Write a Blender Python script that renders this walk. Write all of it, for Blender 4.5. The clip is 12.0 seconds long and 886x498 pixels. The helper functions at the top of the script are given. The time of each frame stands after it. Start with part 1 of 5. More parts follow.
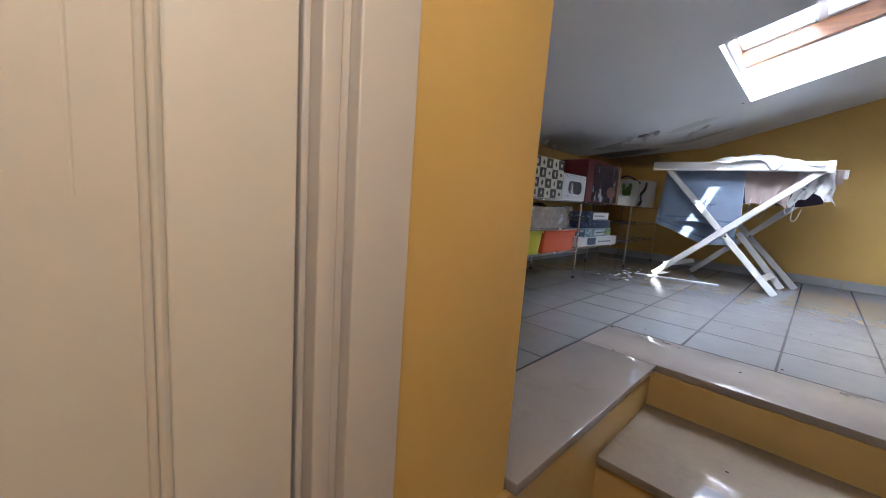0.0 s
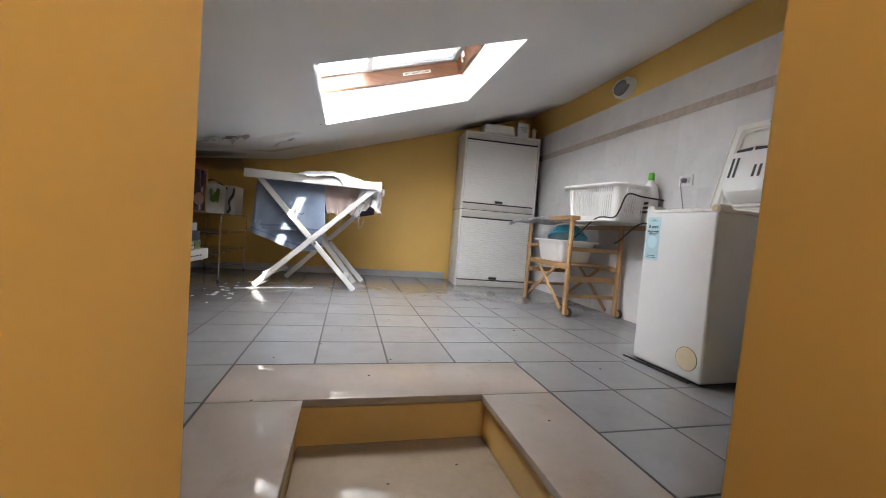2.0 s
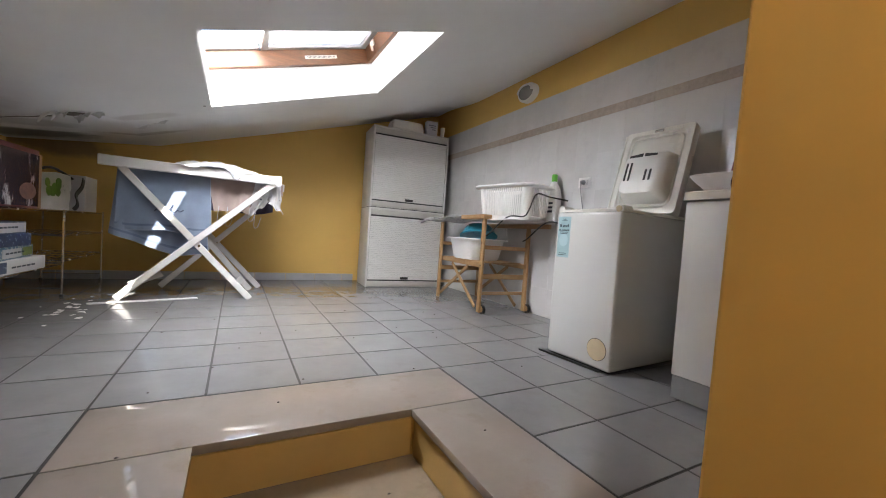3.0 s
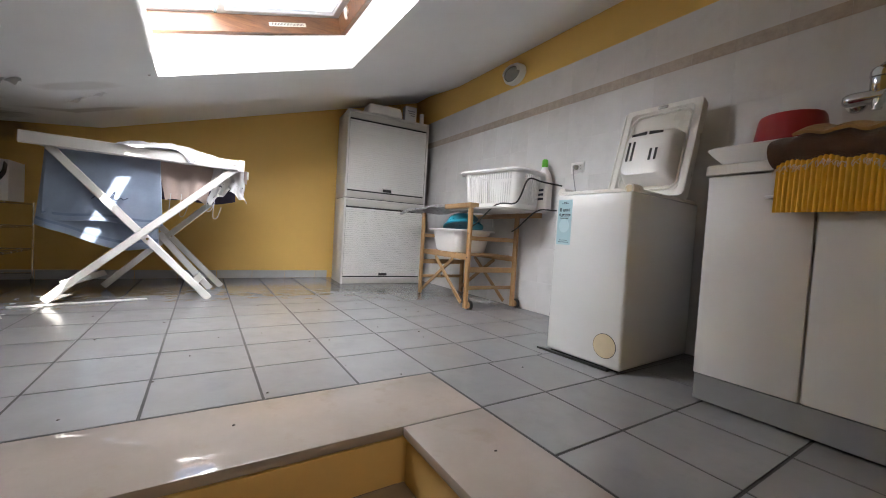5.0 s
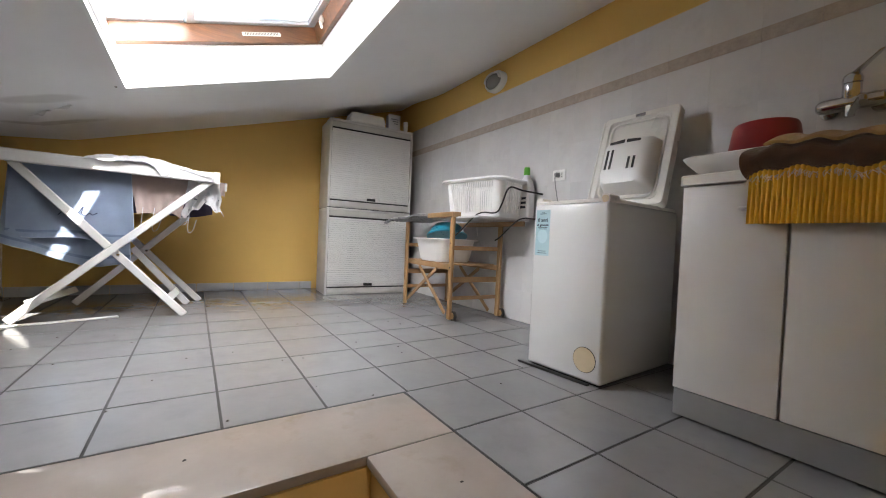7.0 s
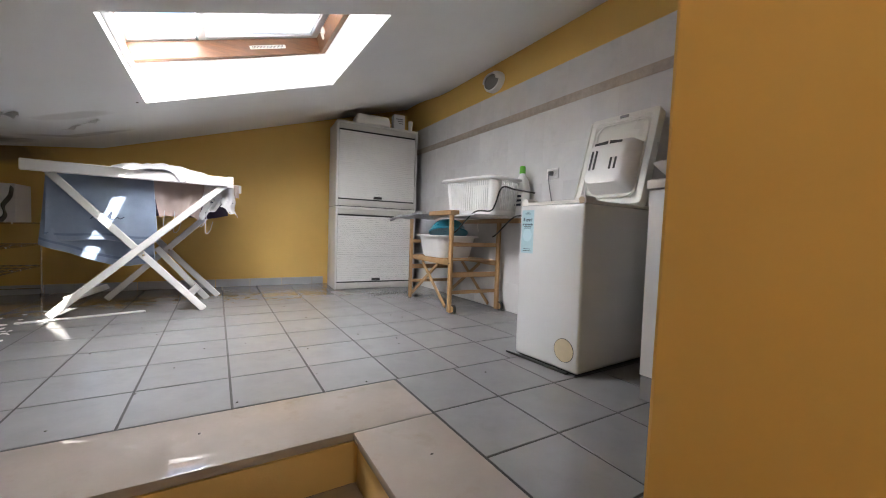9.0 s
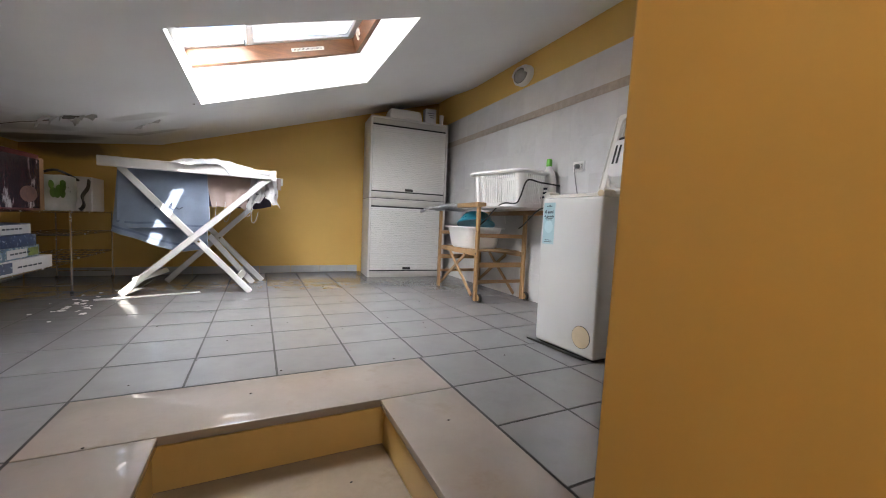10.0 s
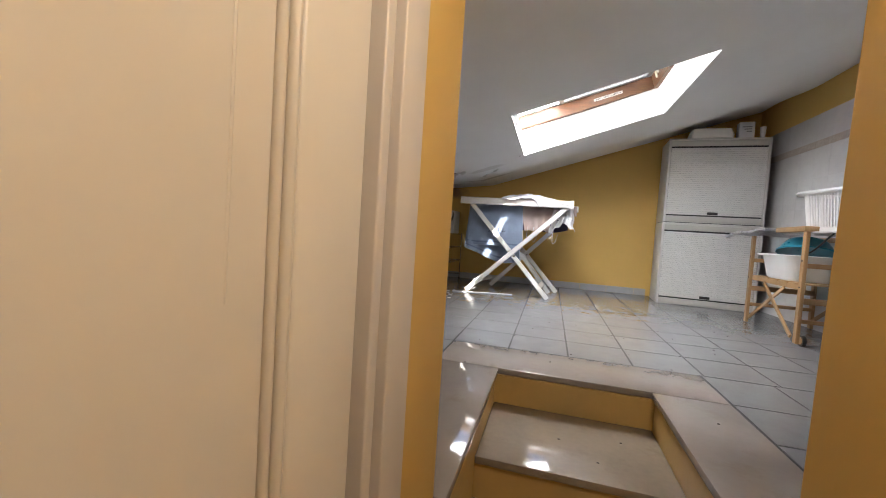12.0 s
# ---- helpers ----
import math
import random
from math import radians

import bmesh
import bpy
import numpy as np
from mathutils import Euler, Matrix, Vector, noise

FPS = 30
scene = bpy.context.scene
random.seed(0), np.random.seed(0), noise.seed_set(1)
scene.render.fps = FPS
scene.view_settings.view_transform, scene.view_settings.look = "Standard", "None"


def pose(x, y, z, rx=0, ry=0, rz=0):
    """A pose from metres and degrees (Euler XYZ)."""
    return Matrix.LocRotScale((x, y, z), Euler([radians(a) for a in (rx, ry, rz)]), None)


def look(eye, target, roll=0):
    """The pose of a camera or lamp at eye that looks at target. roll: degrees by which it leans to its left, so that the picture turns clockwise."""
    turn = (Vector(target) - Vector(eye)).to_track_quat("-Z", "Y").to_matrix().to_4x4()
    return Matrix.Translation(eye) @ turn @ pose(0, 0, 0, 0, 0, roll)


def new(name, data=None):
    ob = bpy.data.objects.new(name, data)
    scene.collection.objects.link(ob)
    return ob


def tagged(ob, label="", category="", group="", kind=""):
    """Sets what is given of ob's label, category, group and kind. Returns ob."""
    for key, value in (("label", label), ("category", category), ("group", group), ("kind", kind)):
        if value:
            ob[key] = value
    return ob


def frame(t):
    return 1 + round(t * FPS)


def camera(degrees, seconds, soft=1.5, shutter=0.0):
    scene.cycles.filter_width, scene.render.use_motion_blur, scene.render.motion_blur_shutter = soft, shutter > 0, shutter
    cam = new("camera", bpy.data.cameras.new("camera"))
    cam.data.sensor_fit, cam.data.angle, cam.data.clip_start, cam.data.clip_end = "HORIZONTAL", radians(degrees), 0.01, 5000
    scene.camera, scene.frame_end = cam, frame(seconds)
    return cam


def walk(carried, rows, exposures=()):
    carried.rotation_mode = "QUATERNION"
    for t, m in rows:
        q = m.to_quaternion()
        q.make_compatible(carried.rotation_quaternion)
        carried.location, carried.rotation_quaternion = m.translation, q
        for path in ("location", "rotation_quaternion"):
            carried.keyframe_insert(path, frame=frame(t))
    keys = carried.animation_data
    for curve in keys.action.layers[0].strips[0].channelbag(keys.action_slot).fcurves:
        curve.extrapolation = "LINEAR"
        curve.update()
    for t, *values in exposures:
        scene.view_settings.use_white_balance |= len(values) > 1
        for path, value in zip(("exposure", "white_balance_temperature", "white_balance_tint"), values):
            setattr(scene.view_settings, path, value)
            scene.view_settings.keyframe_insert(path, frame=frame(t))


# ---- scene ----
cam = camera(98.7, 12.0, soft=1.0)
PATH = [
    (0, (0.042, -2.049, 0.619), (-1.342, -0.632, 0.342), 4.1),
    (0.5, (-0.057, -2.062, 0.654), (-1.077, -0.355, 0.44), 3.9),
    (1, (-0.138, -2.017, 0.668), (-0.603, -0.078, 0.512), 4.3),
    (1.5, (-0.169, -1.924, 0.67), (-0.144, 0.072, 0.547), 4.4),
    (2, (-0.227, -1.797, 0.654), (0.263, 0.14, 0.559), 4.5),
    (2.5, (-0.253, -1.73, 0.662), (0.516, 0.115, 0.582), 4.2),
    (3, (-0.263, -1.643, 0.66), (0.694, 0.112, 0.591), 4.0),
    (3.2, (-0.259, -1.605, 0.653), (0.735, 0.129, 0.586), 3.9),
    (5, (-0.193, -1.386, 0.595), (0.876, 0.303, 0.523), 3.5),
    (5.5, (-0.171, -1.357, 0.542), (0.901, 0.33, 0.481), 3.3),
    (6, (-0.157, -1.343, 0.519), (0.922, 0.34, 0.467), 3.1),
    (6.5, (-0.147, -1.346, 0.524), (0.938, 0.333, 0.476), 2.8),
    (7, (-0.092, -1.391, 0.639), (1.004, 0.281, 0.595), 2.6),
    (7.2, (-0.071, -1.412, 0.656), (1.019, 0.264, 0.601), 2.5),
    (9, (-0.054, -1.589, 0.685), (0.969, 0.127, 0.597), 1.9),
    (9.5, (-0.066, -1.642, 0.684), (0.889, 0.112, 0.57), 2.2),
    (10, (-0.077, -1.725, 0.68), (0.797, 0.07, 0.544), 2.4),
    (10.5, (-0.084, -1.833, 0.684), (0.65, 0.021, 0.543), 2.5),
    (11, (-0.108, -1.956, 0.679), (0.353, -0.014, 0.556), 2.6),
    (11.5, (-0.123, -2.058, 0.671), (-0.13, -0.061, 0.57), 2.9),
    (12, (-0.142, -2.258, 0.662), (-0.684, -0.335, 0.572), 3.7),
]
walk(cam, [(t, look(eye, target, roll)) for t, eye, target, roll in PATH], [(0, 3.70, 5550, 10), (0.5, 3.70, 6150, 10), (1, 3.70, 6500, 10), (12, 3.70, 6500, 10)])

# ---- world, sun, exposure ----
SUN_DIR = Vector((-0.415, 0.775, -1.0)).normalized()
world = bpy.data.worlds.new("world")
scene.world = world
world.use_nodes = True
wn = world.node_tree
sky = wn.nodes.new("ShaderNodeTexSky")
sky.sky_type = "NISHITA"
sky.sun_disc = False
sky.sun_elevation = math.asin(-SUN_DIR.z)
sky.sun_rotation = math.atan2(-SUN_DIR.x, -SUN_DIR.y)
wn.links.new(sky.outputs[0], wn.nodes["Background"].inputs[0])
wn.nodes["Background"].inputs[1].default_value = 0.15
sun = new("sun", bpy.data.lights.new("sun", "SUN"))
sun.data.energy, sun.data.angle, sun.data.color = 2.3, radians(0.5), (1.0, 0.95, 0.88)
sun.matrix_world = look((0, 0, 6), Vector((0, 0, 6)) + SUN_DIR)

# daylight in the roof window's opening, and a warm unseen fill over the stairs
day = new("roof_window_daylight", bpy.data.lights.new("roof_window_daylight", "AREA"))
day.data.shape, day.data.size, day.data.size_y, day.data.energy, day.data.color = "RECTANGLE", 1.15, 1.05, 11.0, (0.98, 0.98, 1.0)
day.matrix_world = look((0.0, 0.95, 2.13), Vector((0.0, 0.95, 2.13)) + Vector((0.24, 0.36, -1.0)))
# fill lamp without a fitting, added to brighten the door and stair walls
stair_fill = new("stair_fill_lamp", bpy.data.lights.new("stair_fill_lamp", "POINT"))
stair_fill.data.energy, stair_fill.data.color, stair_fill.data.shadow_soft_size = 1.5, (1.0, 0.97, 0.93), 0.13
stair_fill.location = (0.33, -2.17, 1.42)

# ---- plan ----
ROOM_L, ROOM_R, ROOM_B, ROOM_F, ROOM_FL = -2.10, 2.19, 3.25, -1.339, -1.366
STAIR_L, STAIR_R, STAIR_END = -0.376, 0.383, -3.6
SLOPE, CEIL0 = 0.304, 1.608
PITCH = 0.337


def ceil_z(x, y):
    z = CEIL0 + SLOPE * x if x > -1.0 else CEIL0 - SLOPE + 0.10 * (x + 1.0)
    s = min(max((y - 2.15) / 0.9, 0), 1)
    return z + 0.075 * s * s * (3 - 2 * s)


# ---- materials ----
def ramp(nt, stops):
    n = nt.nodes.new("ShaderNodeValToRGB")
    while len(n.color_ramp.elements) < len(stops):
        n.color_ramp.elements.new(0.5)
    for e, (p, c) in zip(n.color_ramp.elements, stops):
        e.position, e.color = p, (*c, 1) if len(c) == 3 else c
    return n


def noise_node(nt, co, scale, detail=4, rough=0.55, stretch=(1, 1, 1)):
    m = nt.nodes.new("ShaderNodeMapping")
    m.inputs["Scale"].default_value = stretch
    n = nt.nodes.new("ShaderNodeTexNoise")
    n.inputs["Scale"].default_value, n.inputs["Detail"].default_value, n.inputs["Roughness"].default_value = scale, detail, rough
    nt.links.new(co, m.inputs[0])
    nt.links.new(m.outputs[0], n.inputs["Vector"])
    return n


def mix(nt, fac, a, b, mode="MIX"):
    n = nt.nodes.new("ShaderNodeMix")
    n.data_type, n.blend_type = "RGBA", mode
    for sock, v in ((n.inputs[0], fac), (n.inputs[6], a), (n.inputs[7], b)):
        if isinstance(v, (int, float)):
            sock.default_value = v
        elif isinstance(v, tuple):
            sock.default_value = (*v, 1)
        else:
            nt.links.new(v, sock)
    return n.outputs[2]


def math_node(nt, op, a, b=0.0, clamp=False):
    n = nt.nodes.new("ShaderNodeMath")
    n.operation, n.use_clamp = op, clamp
    for sock, v in ((n.inputs[0], a), (n.inputs[1], b)):
        if isinstance(v, (int, float)):
            sock.default_value = v
        else:
            nt.links.new(v, sock)
    return n.outputs[0]


def material(name, color, rough=0.5, metal=0.0, vary=0.12, scale=3.0, fine=60.0, bump=0.0, bump_scale=80.0, stretch=(1, 1, 1),
             second=None, second_at=(0.5, 0.7), second_scale=2.0, each=0.0, transmission=0.0, coat=0.0, sheen=0.0, rough_vary=0.1, through_light=0.0):
    m = bpy.data.materials.new(name)
    m.use_nodes = True
    nt = m.node_tree
    b = nt.nodes["Principled BSDF"]
    co = nt.nodes.new("ShaderNodeTexCoord").outputs["Object"]
    if each:
        info = nt.nodes.new("ShaderNodeObjectInfo").outputs["Random"]
        add = nt.nodes.new("ShaderNodeVectorMath")
        add.operation = "ADD"
        comb = nt.nodes.new("ShaderNodeCombineXYZ")
        for i, k in enumerate((37.0, 71.0, 13.0)):
            nt.links.new(math_node(nt, "MULTIPLY", info, k), comb.inputs[i])
        nt.links.new(co, add.inputs[0])
        nt.links.new(comb.outputs[0], add.inputs[1])
        co = add.outputs[0]
    big = noise_node(nt, co, scale, 4, 0.6, stretch)
    small = noise_node(nt, co, fine, 3, 0.6, stretch)
    dark = tuple(c * (1 - vary) for c in color)
    lite = tuple(min(c * (1 + vary * 0.6), 1) for c in color)
    col = ramp(nt, [(0.3, dark), (0.7, lite)])
    nt.links.new(big.outputs[0], col.inputs[0])
    out = mix(nt, 0.35 * min(vary * 4, 1), col.outputs[0], ramp_out(nt, small.outputs[0], dark, lite))
    if second:
        n2 = noise_node(nt, co, second_scale, 6, 0.65, stretch)
        r2 = ramp(nt, [(second_at[0], (0, 0, 0)), (second_at[1], (1, 1, 1))])
        nt.links.new(n2.outputs[0], r2.inputs[0])
        out = mix(nt, r2.outputs[0], out, second)
    if each:
        k = math_node(nt, "ADD", math_node(nt, "MULTIPLY", info, each), 1 - each / 2)
        comb2 = nt.nodes.new("ShaderNodeCombineXYZ")
        for i in range(3):
            nt.links.new(k, comb2.inputs[i])
        out = mix(nt, 1.0, out, comb2.outputs[0], "MULTIPLY")
    nt.links.new(out, b.inputs["Base Color"])
    rr = math_node(nt, "ADD", math_node(nt, "MULTIPLY", big.outputs[0], rough_vary * 2), rough - rough_vary, True)
    nt.links.new(rr, b.inputs["Roughness"])
    b.inputs["Metallic"].default_value = metal
    b.inputs["Transmission Weight"].default_value = transmission
    b.inputs["Coat Weight"].default_value = coat
    b.inputs["Sheen Weight"].default_value = sheen
    if bump:
        nb = noise_node(nt, co, bump_scale, 5, 0.6, stretch)
        bp = nt.nodes.new("ShaderNodeBump")
        bp.inputs["Strength"].default_value, bp.inputs["Distance"].default_value = min(bump, 1.0), 0.004
        nt.links.new(nb.outputs[0], bp.inputs["Height"])
        nt.links.new(bp.outputs[0], b.inputs["Normal"])
    if through_light:
        tr = nt.nodes.new("ShaderNodeBsdfTranslucent")
        nt.links.new(out, tr.inputs[0])
        ms = nt.nodes.new("ShaderNodeMixShader")
        ms.inputs[0].default_value = through_light
        nt.links.new(b.outputs[0], ms.inputs[1])
        nt.links.new(tr.outputs[0], ms.inputs[2])
        nt.links.new(ms.outputs[0], nt.nodes["Material Output"].inputs[0])
    return m


def ramp_out(nt, src, a, b):
    r = ramp(nt, [(0.35, a), (0.65, b)])
    nt.links.new(src, r.inputs[0])
    return r.outputs[0]


YELLOW = material("yellow wall paint", (0.68, 0.435, 0.12), 0.62, vary=0.05, scale=1.6, fine=25, bump=0.07, bump_scale=160)
STAIR_PAINT = material("yellow paint on the stair sides", (0.60, 0.40, 0.14), 0.42, vary=0.08, scale=4, fine=40, bump=0.2, bump_scale=90, second=(0.50, 0.32, 0.11), second_at=(0.58, 0.8), second_scale=5)
TILE = material("grey floor tile", (0.215, 0.213, 0.216), 0.16, vary=0.07, scale=7, fine=45, bump=0.05, bump_scale=30, each=0.07, second=(0.185, 0.183, 0.183), second_at=(0.55, 0.8), second_scale=9, rough_vary=0.07)
GROUT = material("dark grout", (0.032, 0.031, 0.030), 0.9, vary=0.2, scale=20, bump=0.4, bump_scale=200)
MARBLE = material("cream marble slab", (0.315, 0.272, 0.243), 0.048, vary=0.09, scale=4, fine=30, second=(0.275, 0.225, 0.185), second_at=(0.56, 0.75), second_scale=7, rough_vary=0.012)
# the slab marble again, its colour tinted tan for the shaded stairwell
TREAD_MARBLE = material("tread marble with stairwell shade in its tan", (0.30, 0.245, 0.185), 0.075, vary=0.12, scale=5, fine=40, second=(0.24, 0.185, 0.13), second_at=(0.55, 0.75), second_scale=6, rough_vary=0.015)
WALL_TILE = material("glazed grey white wall tile", (0.61, 0.60, 0.595), 0.2, vary=0.06, scale=5, fine=30, each=0.05, second=(0.53, 0.52, 0.52), second_at=(0.55, 0.8), second_scale=6)
WALL_GROUT = material("light wall grout", (0.62, 0.61, 0.60), 0.9, vary=0.1, scale=30)
BORDER_TILE = material("beige relief border tile", (0.40, 0.335, 0.28), 0.4, vary=0.2, scale=25, fine=90, bump=0.6, bump_scale=55, each=0.08)
SKIRT_TILE = material("grey skirting tile", (0.42, 0.43, 0.45), 0.35, vary=0.08, scale=8, each=0.08)
WHITE_PAINT = material("white shaft paint", (0.80, 0.80, 0.79), 0.6, vary=0.04, scale=3, bump=0.15, bump_scale=90)
WHITE_WOOD = material("white painted wood", (0.60, 0.595, 0.58), 0.45, vary=0.07, scale=9, stretch=(1, 1, 1), bump=0.15, bump_scale=60, second=(0.48, 0.45, 0.40), second_at=(0.66, 0.78), second_scale=14)
PINE = material("varnished pine", (0.17, 0.068, 0.024), 0.4, vary=0.5, scale=5, fine=40, stretch=(0.35, 4, 4), bump=0.15, second=(0.085, 0.032, 0.012), second_at=(0.55, 0.72), second_scale=6)
BEECH = material("pale beech wood", (0.37, 0.22, 0.098), 0.45, vary=0.18, scale=6, fine=50, stretch=(3, 3, 0.5), bump=0.12, second=(0.28, 0.155, 0.065), second_at=(0.55, 0.75), second_scale=8)
DOOR_PAINT = material("cream door lacquer", (0.66, 0.60, 0.515), 0.38, vary=0.05, scale=3, fine=20, bump=0.06, bump_scale=40)
CASING_PAINT = material("pale beige casing lacquer", (0.58, 0.52, 0.46), 0.42, vary=0.05, scale=3, fine=20)
CAB_WHITE = material("off white laminate", (0.58, 0.565, 0.54), 0.38, vary=0.04, scale=4, fine=30)
SLAT = material("off white plastic slat", (0.64, 0.63, 0.61), 0.42, vary=0.04, scale=6, each=0.03)
FASCIA = material("grey beige laminate edge", (0.47, 0.45, 0.42), 0.4, vary=0.04, scale=5)
BLACK = material("black plastic", (0.02, 0.02, 0.02), 0.4, vary=0.2)
ENAMEL = material("white enamel", (0.63, 0.63, 0.62), 0.16, vary=0.03, scale=3, coat=0.3, rough_vary=0.03)
OLD_PLASTIC = material("yellowed white plastic", (0.70, 0.68, 0.63), 0.3, vary=0.05, scale=6)
WHITE_PLASTIC = material("white plastic", (0.76, 0.75, 0.73), 0.32, vary=0.04, scale=6)
BEIGE_PLASTIC = material("beige plastic cap", (0.56, 0.46, 0.30), 0.45, vary=0.08, scale=20)
CHROME = material("chrome", (0.62, 0.62, 0.63), 0.14, metal=1.0, vary=0.06, scale=12)
WIRE = material("worn chrome wire", (0.58, 0.57, 0.55), 0.25, metal=1.0, vary=0.08, scale=20)
GREY_PLINTH = material("grey plinth laminate", (0.22, 0.22, 0.225), 0.45, vary=0.06, scale=8)
RED_PLASTIC = material("dark red plastic", (0.30, 0.02, 0.025), 0.35, vary=0.08, scale=8)
TEAL_PLASTIC = material("teal blue plastic", (0.02, 0.24, 0.34), 0.3, vary=0.1, scale=8)
YELLOW_RUBBER = material("ribbed yellow plastic", (0.70, 0.40, 0.025), 0.45, vary=0.1, scale=10)
BROWN_PILE = material("brown pile mat", (0.085, 0.038, 0.018), 0.95, vary=0.4, scale=30, fine=250, bump=1.0, bump_scale=260, sheen=0.3)
TAN_PILE = material("tan pile mat", (0.42, 0.25, 0.09), 0.95, vary=0.3, scale=25, fine=250, bump=1.0, bump_scale=260, sheen=0.3)
FRINGE = material("cream cotton fringe", (0.62, 0.54, 0.42), 0.95, vary=0.2, scale=60)
TOWEL = material("blue grey terry towel", (0.27, 0.335, 0.45), 0.95, vary=0.15, scale=7, fine=240, bump=0.8, bump_scale=330, sheen=0.4, through_light=0.32)
TOWEL_HEM = material("dark blue woven towel band", (0.17, 0.22, 0.32), 0.9, vary=0.12, scale=12, fine=200, bump=0.4, bump_scale=200, through_light=0.2)
TOWEL_EDGE = material("pale blue towel edge", (0.40, 0.47, 0.58), 0.9, vary=0.1, scale=20)
BEIGE_CLOTH = material("beige pink cotton", (0.48, 0.38, 0.34), 0.9, vary=0.1, scale=9, fine=200, bump=0.4, bump_scale=260, through_light=0.25)
WHITE_CLOTH = material("white cotton", (0.62, 0.63, 0.65), 0.9, vary=0.06, scale=9, fine=200, bump=0.4, bump_scale=260, through_light=0.25)
DARK_CLOTH = material("dark purple cotton", (0.075, 0.06, 0.10), 0.9, vary=0.2, scale=9, bump=0.4, bump_scale=260)
PRINT_CLOTH = material("white cotton with a dark print", (0.68, 0.67, 0.67), 0.9, vary=0.06, scale=9, second=(0.07, 0.08, 0.13), second_at=(0.60, 0.63), second_scale=22, through_light=0.25)
INK = material("dark blue embroidery", (0.02, 0.03, 0.07), 0.8)
SILVER_COVER = material("silver ironing cover", (0.48, 0.48, 0.49), 0.38, metal=0.35, vary=0.3, scale=14, bump=0.5, bump_scale=45, second=(0.25, 0.25, 0.26), second_at=(0.5, 0.6), second_scale=30)
FROST = material("frosted lamp glass", (0.27, 0.27, 0.265), 0.22, vary=0.1, scale=12, coat=0.4)
GREEN_CAP = material("bright green plastic", (0.10, 0.45, 0.02), 0.35, vary=0.05)
STICKER = material("pale blue sticker", (0.37, 0.54, 0.59), 0.4, vary=0.05, scale=10)
STICKER_LITE = material("light blue print", (0.46, 0.63, 0.67), 0.4, vary=0.05)
PRINT_DARK = material("dark print", (0.02, 0.03, 0.05), 0.5)
CARDBOARD = material("brown cardboard", (0.33, 0.20, 0.10), 0.8, vary=0.12, scale=8)
DARK_RED_CARD = material("dark red card", (0.11, 0.010, 0.012), 0.35, vary=0.25, scale=5)
# silvery reflections on the glossy prints, put into the colour as pale streaks
GLOSS_PICTURE = material("dark glossy print with painted pale streaks", (0.055, 0.025, 0.03), 0.14, vary=0.5, scale=6, second=(0.55, 0.53, 0.55), second_at=(0.56, 0.66), second_scale=9, stretch=(1, 2.2, 0.7), bump=0.5, bump_scale=10)
ORANGE_PICTURE = material("warm picture print", (0.17, 0.085, 0.065), 0.3, vary=0.5, scale=20)
CREAM_CARD = material("cream printed card", (0.60, 0.57, 0.47), 0.6, vary=0.05, scale=9)
DARK_PRINT_CARD = material("dark grey printed card", (0.06, 0.06, 0.055), 0.6, vary=0.1, scale=9)
WHITE_BAG = material("white plastic bag", (0.66, 0.66, 0.66), 0.3, vary=0.08, scale=8, bump=0.9, bump_scale=14, through_light=0.2)
GREEN_PRINT = material("green leaf print", (0.10, 0.24, 0.015), 0.35, vary=0.4, scale=30, bump=0.9, bump_scale=14)
CLEAR_WRAP = material("crumpled clear plastic over brown cloth", (0.30, 0.255, 0.22), 0.16, vary=0.35, scale=9, fine=30, coat=1.0, bump=1.0, bump_scale=16, second=(0.50, 0.48, 0.46), second_at=(0.56, 0.64), second_scale=11)
ORANGE_BOX = material("orange red plastic", (0.52, 0.075, 0.015), 0.4, vary=0.08, scale=8)
LIME_BOX = material("yellow green plastic", (0.50, 0.46, 0.02), 0.4, vary=0.08, scale=8)
PUZZLE_WHITE = material("white printed box side", (0.62, 0.62, 0.63), 0.4, vary=0.05, scale=12)
PUZZLE_BLUE = material("blue printed box side", (0.035, 0.06, 0.14), 0.4, vary=0.5, scale=22, second=(0.28, 0.34, 0.42), second_at=(0.58, 0.62), second_scale=40)
PUZZLE_MIX = material("blue grey picture print", (0.12, 0.22, 0.32), 0.4, vary=0.4, scale=22, second=(0.50, 0.54, 0.55), second_at=(0.50, 0.56), second_scale=36)
PUZZLE_GREEN = material("green picture print", (0.25, 0.32, 0.07), 0.4, vary=0.4, scale=25)
BLIND = material("pale blind fabric", (0.66, 0.66, 0.65), 0.8, vary=0.06, scale=5, through_light=0.4)
ALU = material("pale aluminium sash", (0.62, 0.63, 0.64), 0.35, metal=0.3, vary=0.06, scale=8)
CHIP = material("fallen paint flake", (0.70, 0.69, 0.67), 0.8, vary=0.08, scale=30)
DIRT = material("dark crumb", (0.06, 0.05, 0.045), 0.9, vary=0.2)
BARE_PLASTER = material("bare grey brown plaster", (0.20, 0.175, 0.15), 0.95, vary=0.4, scale=25, bump=1.0, bump_scale=60)
ROOF_DARK = material("brown unseen roof slab", (0.25, 0.12, 0.07), 0.9, vary=0.3, scale=5)
GLASS = bpy.data.materials.new("window glass")
GLASS.use_nodes = True
_b = GLASS.node_tree.nodes["Principled BSDF"]
_b.inputs["Transmission Weight"].default_value, _b.inputs["Roughness"].default_value, _b.inputs["IOR"].default_value = 1.0, 0.02, 1.05

# ceiling paint: white, with damp, darker in the low back corner, and one painted shade
CEIL = material("white ceiling paint with damp stains and painted shade", (0.82, 0.82, 0.815), 0.75, vary=0.04, scale=1.5, fine=14, bump=0.25, bump_scale=60)


